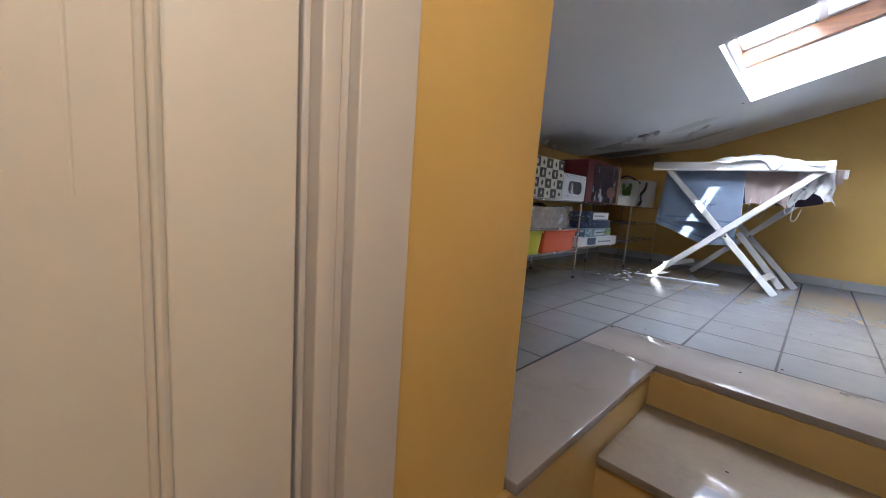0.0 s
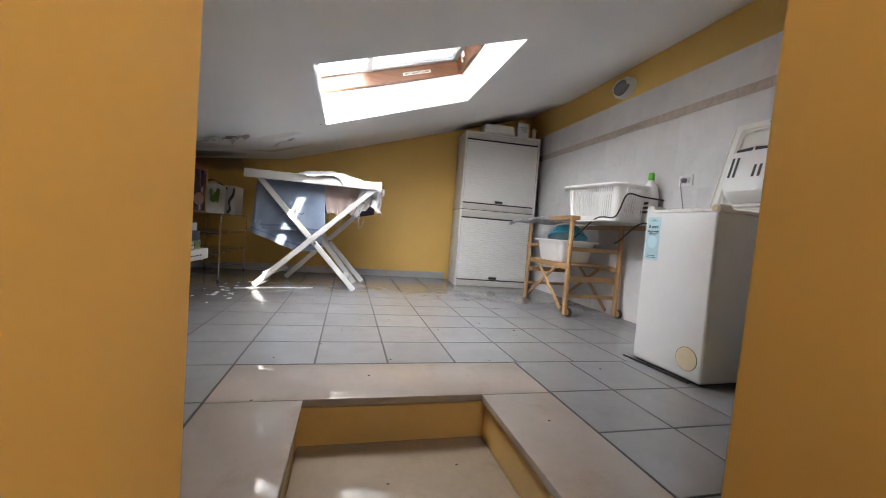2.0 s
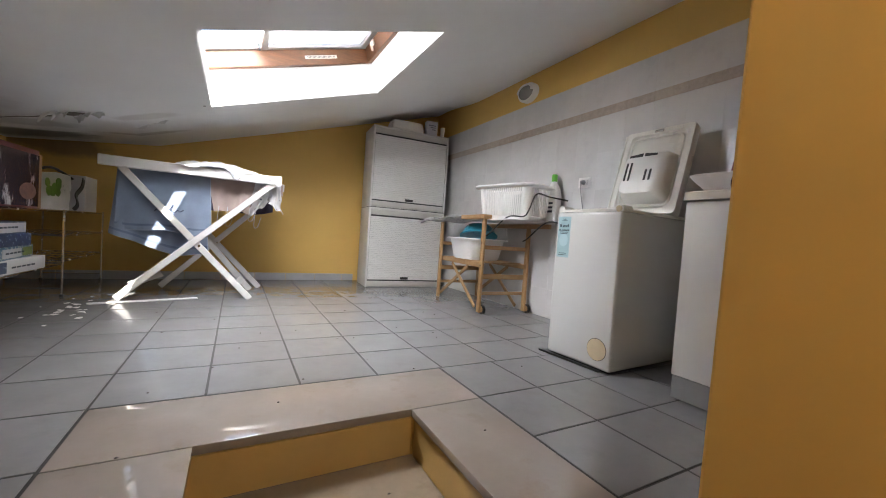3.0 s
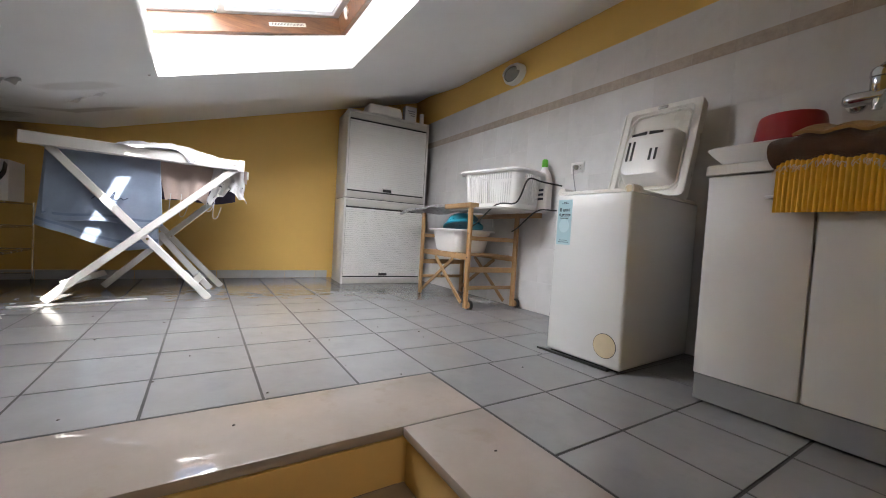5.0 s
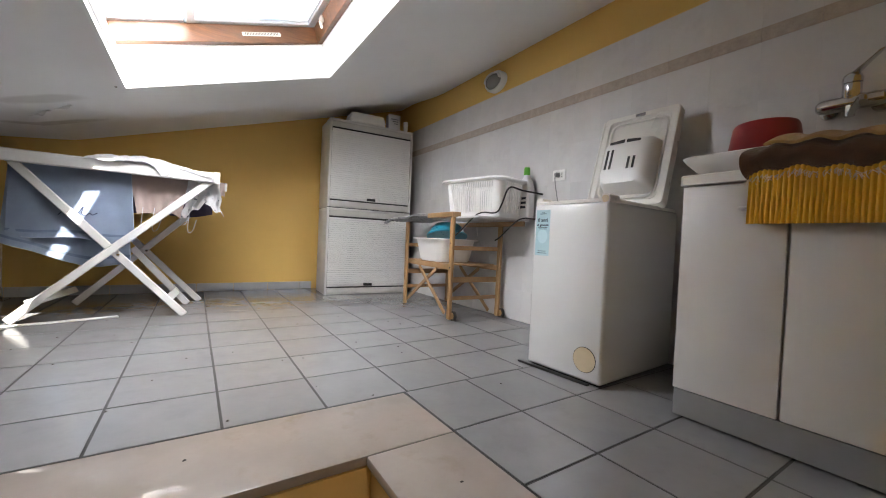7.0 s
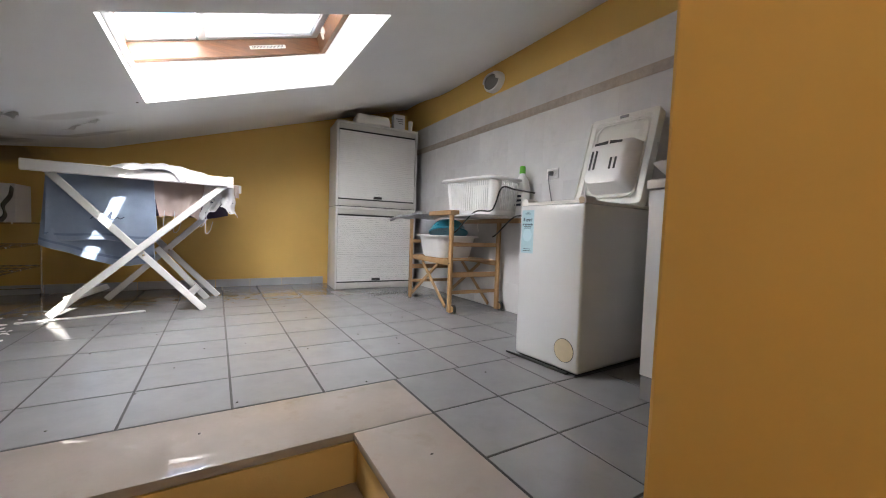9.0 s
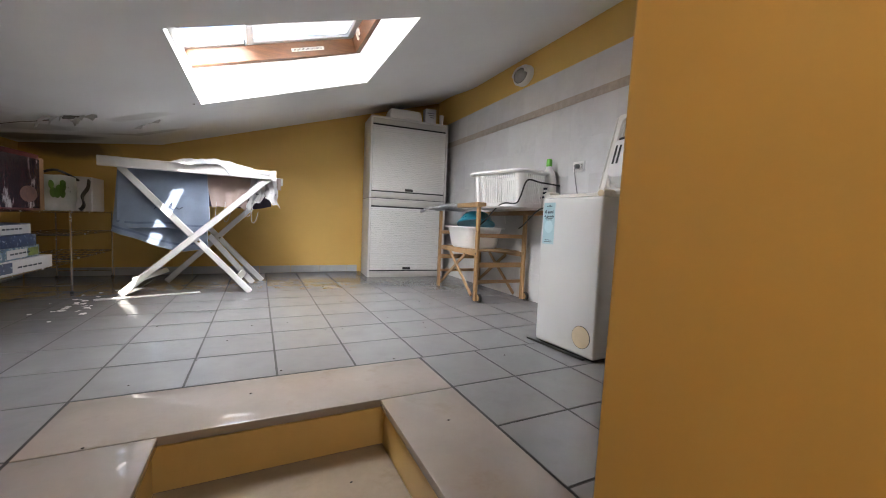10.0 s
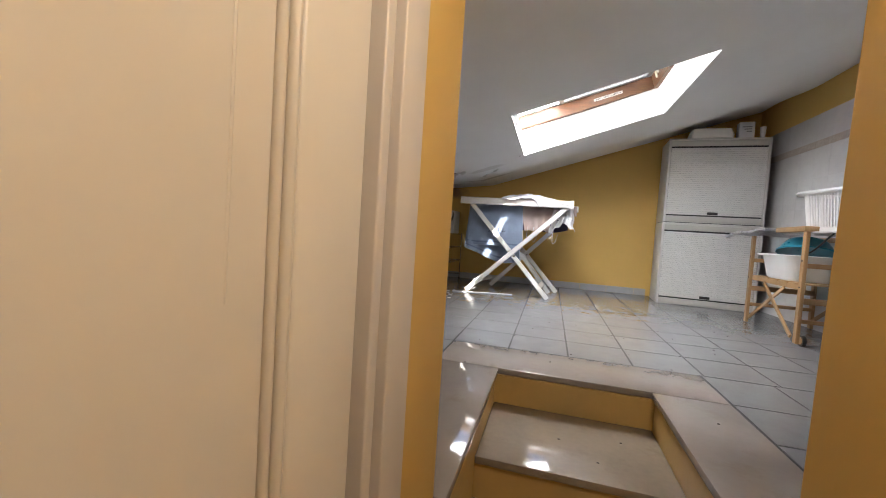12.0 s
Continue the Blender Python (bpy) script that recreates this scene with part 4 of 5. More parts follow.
word = [(0, 0), (0.02, 0.03), (0.035, 0.06), (0.03, 0.01), (0.05, 0.0), (0.07, 0.028), (0.058, 0.008), (0.085, 0.0), (0.10, 0.03), (0.12, 0.075), (0.112, 0.02), (0.13, 0.0), (0.15, 0.025), (0.165, 0.01), (0.19, 0.03)]
add_tube(em, arc([(-0.83 + a, 2.032 + 0.002 * math.sin(a * 40), 0.695 + b * 0.8) for a, b in word], 4), 0.0028, 5)
part("embroidery", em, INK, tw, "dark blue stitched scrawl")

gm = thing("beige_garment", (-0.3, 2.05, 0.75), "beige pink cotton garment with drawstrings drying on the rack", "garment")
part("cloth", sheet(lambda s, t: hanging(-0.485, -0.13, 2.085, 1.005, 0.72, 8, 0.015, -0.10, 0.03, 0, 4)(s, t), 24, 14, 0.004), BEIGE_CLOTH, gm, smooth=60)
for x, l in ((-0.40, 0.16), (-0.335, 0.15), (-0.17, 0.10), (-0.125, 0.15)):
    part("drawstring", tube(arc([(x, 2.045, 0.78), (x - 0.008, 2.03, 0.78 - l), (x + 0.02, 2.03, 0.775 - l), (x + 0.045, 2.04, 0.80 - l * 0.6)]), 0.0022, 6), WHITE_CLOTH, gm, "cream cord loop")
single("dark_garment", sheet(hanging(-0.60, 0.03, 2.34, 1.02, 0.765, 9, 0.02, 0, -0.03, 0, 7), 26, 12, 0.004), DARK_CLOTH, "dark purple cotton garment hanging behind on the rack", "garment", smooth=60, at=(-0.3, 2.34, 0.7))
def thin_garment(s, t):
    p = hanging(-0.14, 0.065, 2.055, 1.0, 0.79, 12, 0.024, 0.05, 0.0, 0, 1)(s, t)
    p.z -= t * (0.045 * math.sin(7 * s + 0.6) + 0.02 * math.sin(19 * s))
    p.x += 0.012 * math.sin(11 * t + 3 * s) * t
    return p


single("printed_garment", sheet(thin_garment, 32, 20, 0.003), PRINT_CLOTH, "thin white garment with a dark print on the rack's corner", "garment", smooth=60, at=(0, 2.05, 0.75))
single("peach_cloth", sheet(hanging(0.02, 0.12, 2.45, 1.05, 0.93, 8, 0.015, 0, 0, 0, 3), 10, 8, 0.004), BEIGE_CLOTH, "small pale cloth hung over the far rail", "cloth", smooth=60, at=(0.07, 2.45, 0.93))


def heap(s, t):
    x = -0.70 + 0.70 * s
    y = 1.930 + 0.44 * t - 0.015 * math.sin(s * 6)
    fold = abs(math.sin(s * 8 + 4 * t)) + 0.6 * abs(math.sin(s * 15 - 7 * t + 1)) + 0.3 * abs(math.sin(s * 33 + 11 * t))
    body = math.sin(math.pi * min(0.06 + 1.15 * s, 1)) ** 0.6 * math.sin(math.pi * (0.12 + 0.82 * t)) ** 0.7
    z = 1.070 + 0.048 * body + 0.016 * fold * body
    if t < 0.14:
        k = (0.14 - t) / 0.14
        z -= k * (0.018 + 0.022 * math.sin(s * 8) ** 2 + 0.085 * math.exp(-((s - 0.60) / 0.06) ** 2) * (1 - 0.3 * k))
        y -= 0.014 * k
    return Vector((x + 0.03 * math.sin(9 * t) * s, y, z))


single("white_garment", sheet(heap, 64, 40, 0.003), WHITE_CLOTH, "crumpled white garment laid over the top of the drying rack", "garment", smooth=60, at=(-0.45, 2.1, 1.05))

# ---- shelves ----
def shelf_unit(name, y0, y1, levels, label, ends=(0, 1)):
    sh = thing(name, (-1.605, (y0 + y1) / 2, 0), label, "shelf", "chrome shelves")
    xf, xb = -1.4, -1.82
    top = max(levels)
    for px in (xf, xb):
        for py in [(y0, y1)[e] for e in ends]:
            post = part("post", rod((px, py, 0.018), (px, py, top + 0.012), 0.0072, n=10), WIRE, sh)
            part("foot", rod((px, py, 0.0), (px, py, 0.020), 0.013, n=10), BLACK, post, "black plastic foot")
    for py in [(y0, y1)[e] for e in ends]:
        part("end_rail", rod((xf, py, 0.065), (xb, py, 0.065), 0.005, n=8), WIRE, sh)
    for z in levels:
        fr = part("shelf_frame", tube([(xf, y0, z), (xf, y1, z), (xb, y1, z), (xb, y0, z)], 0.007, 8, closed=True), WIRE, sh)
        bm = B()
        n = 9
        for i in range(1, n):
            x = xf + (xb - xf) * i / n
            add_rod(bm, (x, y0, z + 0.003), (x, y1, z + 0.003), 0.0028, n=5)
        for i in range(1, 4):
            y = y0 + (y1 - y0) * i / 4
            add_rod(bm, (xf, y, z - 0.003), (xb, y, z - 0.003), 0.0035, n=5)
        tagged(part("wire_grid", bm, WIRE, fr), kind="stuff")
    return sh


shelf_unit("wire_shelf", 0.05, 1.045, (0.235, 0.425, 0.645), "chrome wire shelf loaded with boxes along the low wall")
shelf_unit("wire_shelf", 1.065, 2.225, (0.255, 0.645), "chrome wire shelf with game boxes along the low wall", (1,))
shelf_unit("wire_shelf", 2.26, 3.16, (0.27, 0.46, 0.645), "nearly empty chrome wire shelf in the back corner", (1,))


def card_box(name, lo, hi, mat, label, category="box", turn=0.0, bev=0.004):
    c = [(lo[0] + hi[0]) / 2, (lo[1] + hi[1]) / 2, lo[2]]
    t = thing(name, c, label, category)
    part("carton", spun(box(lo, hi, bev), c, turn), mat, t)
    return t, c


T = 0.6535
# checkered box: cream card with dark squares carrying cream motifs
bx, c = card_box("patterned_box", (-1.745, 0.14, T), (-1.385, 0.655, T + 0.285), CREAM_CARD, "cream and dark grey checkered gift box on the shelf")
rng = random.Random(11)
for i in range(6):
    for j in range(4):
        y, z = 0.145 + i * 0.085, T + 0.004 + j * 0.070
        dark = (i + j) % 2 == 0
        if dark:
            part("square", box((-1.3855, y, z), (-1.3825, y + 0.080, z + 0.066)), DARK_PRINT_CARD, bx, smooth=0)
        cy, cz = y + 0.04, z + 0.033
        n = rng.choice((3, 5, 9, 14))
        a, b = rng.uniform(0.010, 0.022), rng.uniform(0.014, 0.026)
        pts = [Vector((-1.3822, cy + a * math.cos(k) * (0.6 + 0.4 * (q % 2)), cz + b * math.sin(k) * (0.6 + 0.4 * (q % 2)))) for q, k in enumerate([2 * math.pi * i2 / (2 * n) for i2 in range(2 * n)])]
        part("motif", loft([pts, [p + Vector((0.0012, 0, 0)) for p in pts]]), CREAM_CARD if dark else DARK_PRINT_CARD, bx, smooth=0)
# white box with an oval window
wb, c = card_box("white_carton", (-1.685, 0.665, T), (-1.385, 1.060, T + 0.205), PUZZLE_WHITE, "white carton with a dark oval picture", bev=0.012)
part("oval_picture", loft([[Vector((-1.3845 + d, q.x, q.y)) for q in rrect(0.862, T + 0.10, 0, 0.118, 0.052, 0.048, 6)] for d in (0, 0.0015)]), GLOSS_PICTURE, wb, "dark glossy rounded window")
part("window_rim", tube([(-1.383, q.x, q.y) for q in rrect(0.862, T + 0.10, 0, 0.119, 0.053, 0.048, 6)], 0.0035, 6, closed=True), PUZZLE_WHITE, wb)
rng = random.Random(8)
for i in range(60):
    y, z = rng.uniform(0.68, 1.045), rng.choice((rng.uniform(T + 0.01, T + 0.035), rng.uniform(T + 0.165, T + 0.195)))
    part("dot", box((-1.3852, y, z), (-1.3835, y + 0.005, z + 0.005)), GREY_PLINTH, wb, smooth=0)
# dark red box, with a picture bag before it
card_box("red_box", (-1.805, 0.72, T + 0.003), (-1.705, 1.62, T + 0.33), DARK_RED_CARD, "large dark red glossy box standing at the back of the shelf")
pb, c = card_box("picture_bag", (-1.665, 1.10, T), (-1.375, 1.665, T + 0.355), DARK_RED_CARD, "dark red gift bag with a glossy dark picture", "bag", turn=-4)
part("picture", spun(box((-1.3755, 1.20, T + 0.012), (-1.3715, 1.660, T + 0.325)), c, -4), GLOSS_PICTURE, pb, "dark glossy picture", smooth=0)
part("picture_detail", spun(loft([oval((-1.3712 + d, 1.545, T + 0.10), (0, 1, 0), (0, 0, 1), 0.085, 0.05) for d in (0, 0.001)]), c, -4), ORANGE_PICTURE, pb)
card_box("cardboard_box", (-1.705, 1.69, T), (-1.405, 1.85, T + 0.35), CARDBOARD, "plain brown cardboard box standing on the shelf")


def bag_rings(y0, y1, x, dep, z0, h, seed):
    out = []
    for k, (f, w) in enumerate(((0, 0.86), (0.04, 0.97), (0.35, 1.0), (0.7, 0.97), (0.92, 0.92), (1.0, 0.86))):
        cy, hy = (y0 + y1) / 2, (y1 - y0) / 2 * w
        ring = []
        for i in range(36):
            a = 2 * math.pi * i / 36
            r = 1 + 0.05 * math.sin(5 * a + seed + 3 * f) + 0.03 * math.sin(11 * a + 2 * seed + 7 * f)
            ring.append(Vector((x + dep * r * math.copysign(abs(math.cos(a)) ** 0.7, math.cos(a)), cy + hy * r * math.copysign(abs(math.sin(a)) ** 0.6, math.sin(a)), z0 + h * f + 0.012 * math.sin(3 * a + seed) * f)))
        out.append(ring)
    return out


pbag = thing("plastic_bag", (-1.565, 2.42, T), "white plastic carrier bag with a green leaf print", "bag")
part("bag_body", loft(bag_rings(1.90, 2.62, -1.585, 0.15, T, 0.265, 1)), WHITE_BAG, pbag, smooth=60)
rng = random.Random(4)
for i in range(9):
    y, z = rng.uniform(1.98, 2.20), rng.uniform(T + 0.12, T + 0.23)
    part("leaf_print", loft([oval((-1.423 + d, y, z), (0, 1, 0), (0, 0, 1), rng.uniform(0.03, 0.06), rng.uniform(0.02, 0.04), 14) for d in (0, 0.002)], True, True), GREEN_PRINT, pbag, smooth=0)
part("strap", sheet(lambda s, t: Vector((-1.42 + 0.01 * math.sin(s * 9), 2.44 + 0.20 * s + 0.05 * t + 0.02 * math.sin(s * 12), T + 0.02 + 0.26 * s - 0.02 * t)), 16, 3, 0.006), BLACK, pbag, "black webbing strap", smooth=60)
part("handle", tube(arc([(-1.545, 2.09, T + 0.26), (-1.495, 2.24, T + 0.31), (-1.495, 2.46, T + 0.30), (-1.465, 2.59, T + 0.26)]), 0.010, 8), BLACK, pbag, "black handle")
card_box("white_box", (-1.745, 2.68, T), (-1.405, 2.98, T + 0.30), PUZZLE_WHITE, "plain white box at the end of the shelf")

# wrapped blanket on the middle shelf
wr = thing("wrapped_blanket", (-1.565, 0.65, 0.434), "brown blanket in crumpled clear plastic on the shelf", "blanket")
part("blanket_body", loft(bag_rings(0.12, 1.05, -1.575, 0.19, 0.434, 0.165, 6)), CLEAR_WRAP, wr, smooth=60)
part("loose_wrap", sheet(lambda s, t: Vector((-1.745 + 0.375 * t + 0.02 * math.sin(7 * s + 5 * t), 0.82 + 0.45 * s + 0.03 * math.sin(8 * t), 0.605 - 0.145 * s ** 1.6 + 0.016 * math.sin(11 * t + 5 * s) - 0.05 * t ** 3)), 22, 16, 0.002), CLEAR_WRAP, wr, "loose end of clear plastic", smooth=60)


def bin_box(name, y0, y1, mat, label):
    t = thing(name, (-1.565, (y0 + y1) / 2, 0.243), label, "storage box")
    cy, hy = (y0 + y1) / 2, (y1 - y0) / 2
    part("tub", loft([rrect(-1.565, cy, z, 0.17 - g, hy - g, 0.02) for z, g in ((0.244, 0.016), (0.398, 0.004), (0.398, 0.008), (0.26, 0.02))]), mat, t)
    part("rim", loft([rrect(-1.565, cy, z, 0.176 - g, hy + 0.004 - g, 0.02) for z, g in ((0.398, 0.0), (0.413, 0.0), (0.415, 0.004), (0.413, 0.012))]), mat, t)
    return t


bin_box("storage_box", 0.20, 0.475, LIME_BOX, "yellow-green plastic storage box on the low shelf")
bin_box("storage_box", 0.49, 1.015, ORANGE_BOX, "orange-red plastic storage box on the low shelf")

# game boxes in a leaning stack
z = 0.264
for k, (h, y0, y1, turn, left, right) in enumerate(((0.085, 1.10, 1.86, -3, PUZZLE_WHITE, PUZZLE_WHITE), (0.075, 1.12, 1.77, 3, PUZZLE_MIX, PUZZLE_MIX), (0.075, 1.14, 1.68, -2, PUZZLE_BLUE, PUZZLE_BLUE), (0.070, 1.16, 1.67, 4, PUZZLE_BLUE, PUZZLE_WHITE))):
    bx, c = card_box("game_box", (-1.745, y0, z), (-1.395, y1, z + h - 0.001), left, ("white game box with dark print", "blue and green picture game box", "dark blue picture game box", "dark game box with a white label")[k], turn=turn, bev=0.003)
    if k == 0:
        part("picture", spun(box((-1.3955, y0 + 0.17, z + 0.01), (-1.3935, y0 + 0.33, z + h - 0.012)), c, turn), PUZZLE_BLUE, bx, smooth=0)
    if k == 1:
        part("picture", spun(box((-1.3955, y1 - 0.16, z + 0.012), (-1.3935, y1 - 0.02, z + h - 0.014)), c, turn), PUZZLE_GREEN, bx, smooth=0)
        part("label", spun(box((-1.3955, y0 + 0.22, z + 0.010), (-1.3935, y1 - 0.18, z + h - 0.014)), c, turn), PUZZLE_WHITE, bx, smooth=0)
    if k == 3:
        part("label", spun(box((-1.3955, y0 + 0.10, z + 0.006), (-1.3935, y1 - 0.01, z + h - 0.008)), c, turn), PUZZLE_WHITE, bx, smooth=0)
    ya = {0: y0 + 0.38, 1: y0 + 0.26, 2: y0 + 0.12, 3: y0 + 0.13}[k]
    for i in range(5 if k != 2 else 0):
        part("print_bar", spun(box((-1.394, ya + i * 0.052, z + 0.032), (-1.3928, ya + i * 0.052 + 0.040, z + 0.042)), c, turn), PRINT_DARK, bx, smooth=0)
    z += h

# ---- folding wooden trolley with ironing top ----
TROLLEY_AT, TROLLEY_TURN = (1.632, 1.11, 0), -3.2
tr = thing("wooden_trolley", (1.85, 1.52, 0), "pale beech folding trolley with an ironing board top", "trolley")
AX, CXX, AY, BY = 1.632, 2.115, 1.11, 1.965


def T_part(nm, bm, mat, parent, label="", smooth=35):
    return part(nm, spun(bm, TROLLEY_AT, TROLLEY_TURN), mat, parent, label, smooth)


for px, py, z1 in ((AX, AY, 0.845), (AX, BY, 0.81), (CXX, AY, 0.83), (CXX, BY, 0.81)):
    T_part("leg", bar((px, py, 0.004 if py == BY else 0.012), (px, py, z1), 0.045, 0.024, side=(1, 0, 0)), BEECH, tr)
for z, w in ((0.585, 0.035), (0.325, 0.045), (0.175, 0.03)):
    for py in (AY, BY):
        T_part("end_rail", bar((AX, py + (0.02 if py < 1.5 else -0.02), z), (CXX, py + (0.02 if py < 1.5 else -0.02), z), w, 0.018, side=(0, 1, 0)), BEECH, tr)
for px in (AX + 0.02, CXX - 0.02):
    T_part("shelf_rail", bar((px, AY, 0.425), (px, BY, 0.425), 0.045, 0.018, side=(1, 0, 0)), BEECH, tr)
    T_part("cross_brace", bar((px - 0.028, AY + 0.06, 0.05), (px - 0.028, 1.66, 0.40), 0.032, 0.014, side=(1, 0, 0)), BEECH, tr)
    T_part("cross_brace", bar((px - 0.012, BY - 0.03, 0.05), (px - 0.012, 1.36, 0.40), 0.032, 0.014, side=(1, 0, 0)), BEECH, tr)
for i in range(5):
    y = AY + 0.06 + i * 0.155
    T_part("shelf_slat", box((AX + 0.008, y, 0.440), (CXX - 0.008, y + 0.11, 0.452), 0.002), BEECH, tr)
for px in (AX, CXX):
    wheel = T_part("wheel", rod((px + 0.014, AY - 0.024, 0.041), (px + 0.034, AY - 0.024, 0.041), 0.041, n=24), BLACK, tr, "small black-tyred wheel")
    T_part("hub", rod((px + 0.0125, AY - 0.024, 0.041), (px + 0.036, AY - 0.024, 0.041), 0.026, n=20), BEECH, wheel)
for px, py, pz in ((AX - 0.013, AY, 0.425), (AX - 0.013, BY, 0.425), (AX - 0.013, AY, 0.62), (AX - 0.013, BY, 0.62), (AX - 0.013, 1.515, 0.235)):
    T_part("bolt", rod((px - 0.003, py, pz), (px + 0.004, py, pz), 0.006, n=8), BLACK, tr)
T_part("top_rail", box((AX - 0.03, AY - 0.03, 0.832), (AX + 0.055, 1.50, 0.872), 0.005), BEECH, tr)
T_part("top_board", box((AX + 0.02, 0.80, 0.822), (2.15, 1.50, 0.8355), 0.003), CAB_WHITE, tr, "pale laminate top board")
T_part("under_rail", box((CXX - 0.01, 0.82, 0.78), (CXX + 0.012, 1.94, 0.821), 0.003), BEECH, tr)
T_part("ironing_top", sheet(lambda s, t: Vector((AX - 0.10 + 0.50 * s, 1.50 + 0.86 * t, 0.862 + 0.012 * math.sin(s * 14 + t * 5) * math.sin(t * 13 + s * 3) - 0.05 * t * t * (1 if s < 0.1 else 0.3))), 20, 24, 0.018), SILVER_COVER, tr, "silver padded ironing cover", smooth=60)
for pts in ([(1.67, 1.20, 0.665), (1.68, 1.10, 0.705), (1.68, 0.86, 0.850), (1.68, 0.66, 0.853), (1.68, 0.60, 0.905), (1.69, 0.542, 1.018), (1.78, 0.50, 1.005), (1.90, 0.43, 0.986)],
            [(1.95, 0.96, 0.66), (1.95, 0.90, 0.69), (1.95, 0.70, 0.822), (1.95, 0.53, 0.822), (1.96, 0.40, 0.822)]):
    part("iron_rest", tube(arc(pts, 5), 0.006, 8), BLACK, tr, "bent black wire rest")

# laundry basket
LB, LT = (1.90, 1.045, 0.8365), 12


def basket():
    t = thing("laundry_basket", LB, "white plastic laundry basket with slotted sides", "laundry basket")

    def P(nm, bm, mat=WHITE_PLASTIC, parent=t, label=""):
        return part(nm, spun(bm, LB, LT), mat, parent, label)
    x, y, z = LB
    P("base", loft([rrect(x, y, z, 0.165, 0.25, 0.06), rrect(x, y, z + 0.035, 0.175, 0.262, 0.06), rrect(x, y, z + 0.035, 0.168, 0.255, 0.06), rrect(x, y, z + 0.006, 0.158, 0.243, 0.06)]))

    def rim_z(p):
        return 0.012 - 0.022 * math.cos((p.y - y) / 0.31 * math.pi)
    ring = []
    for g, dz in ((0.008, 0.275), (0.0, 0.322), (-0.022, 0.330), (-0.030, 0.316), (-0.022, 0.306), (0.004, 0.305), (0.012, 0.275)):
        ring.append([Vector((p.x, p.y, p.z - rim_z(p) * (1 if dz > 0.28 else 0.3))) for p in rrect(x, y, z + dz, 0.20 - g, 0.295 - g, 0.07, 8)])
    ring.append(ring[0])
    P("rim", loft(ring, False, False), label="rolled white rim")
    lo, hi = rrect(x, y, z + 0.034, 0.174, 0.261, 0.06, 8), rrect(x, y, z + 0.284, 0.195, 0.289, 0.07, 8)
    # side ribs between base and rim, solid at the corners
    for i in range(len(lo)):
        j = (i + 1) % len(lo)
        a, b, c, d = lo[i], lo[j], hi[j], hi[i]
        L = (b - a).length
        if L > 0.06:
            n = int(L / 0.021)
            for k in range(n):
                f0, f1 = (k + 0.0) / n, (k + 0.52) / n
                q = [a.lerp(b, f0), a.lerp(b, f1), d.lerp(c, f1), d.lerp(c, f0)]
                inn = [p - Vector((p.x - x, p.y - y, 0)).normalized() * 0.004 for p in q]
                P("rib", loft([q, inn]))
        else:
            q = [a, b, c, d]
            inn = [p - Vector((p.x - x, p.y - y, 0)).normalized() * 0.004 for p in q]
            P("corner_panel", loft([q, inn]))
    return t


basket()
bt = thing("detergent_bottle", (2.10, 0.79, 0.8365), "white detergent bottle with a green cap", "bottle")
part("bottle", loft([rrect(2.10, 0.79, z, a, b, min(a, b) * 0.6) for z, a, b in ((0.837, 0.035, 0.062), (0.86, 0.04, 0.068), (1.06, 0.04, 0.068), (1.13, 0.034, 0.05), (1.175, 0.018, 0.020), (1.19, 0.018, 0.020))]), WHITE_PLASTIC, bt)
part("cap", loft([oval((2.10, 0.79, z), (1, 0, 0), (0, 1, 0), k, k, 18) for z, k in ((1.185, 0.025), (1.235, 0.024), (1.246, 0.020))]), GREEN_CAP, bt, "bright green cap")
for i in range(3):
    part("print_bar", box((2.057, 0.75, 0.92 + i * 0.035), (2.0605, 0.835 - 0.02 * i, 0.938 + i * 0.035)), PRINT_DARK, bt, smooth=0)

tb = loft([rrect(1.835, 1.52, z, a, b, 0.08) for z, a, b in ((0.4535, 0.16, 0.185), (0.47, 0.17, 0.20), (0.640, 0.195, 0.235), (0.640, 0.222, 0.262), (0.652, 0.225, 0.266), (0.657, 0.220, 0.26), (0.650, 0.19, 0.23), (0.49, 0.165, 0.193))])
single("wash_tub", tb, WHITE_PLASTIC, "white plastic wash tub on the trolley's shelf", "tub", at=(1.835, 1.47, 0.4535))
BM = Matrix.Translation((1.84, 1.50, 0.676)) @ Matrix.Rotation(radians(-14), 4, "X") @ Matrix.Rotation(radians(8), 4, "Y")
bl = loft([oval((0, 0, z), (1, 0, 0), (0, 1, 0), r, r, 36) for z, r in ((0.0, 0.185), (0.010, 0.187), (0.02, 0.172), (0.085, 0.135), (0.105, 0.115), (0.109, 0.095))])
bmesh.ops.transform(bl, matrix=BM, verts=bl.verts)
single("plastic_basin", bl, TEAL_PLASTIC, "teal blue plastic basin lying upturned in the wash tub", "basin", at=(1.84, 1.46, 0.66))

# ---- fixtures ----
lp = thing("wall_lamp", (ROOM_R, 1.30, 2.12), "oval white bulkhead wall lamp with frosted glass, off", "wall lamp")
LM = (Vector((0, 1, 0)), Vector((0, 0, 1)))
part("housing", loft([oval((ROOM_R - d, 1.30, 2.100), *LM, a, b) for d, a, b in ((0.001, 0.125, 0.092), (0.045, 0.125, 0.092), (0.06, 0.115, 0.083), (0.058, 0.102, 0.072), (0.045, 0.100, 0.070))], True, True), WHITE_PLASTIC, lp, "white plastic rim")
part("glass", loft([oval((ROOM_R - d, 1.30, 2.095), *LM, a, b) for d, a, b in ((0.045, 0.099, 0.070), (0.072, 0.090, 0.062), (0.090, 0.066, 0.044), (0.098, 0.03, 0.02))], False, True), FROST, lp, "grey frosted glass", smooth=60)
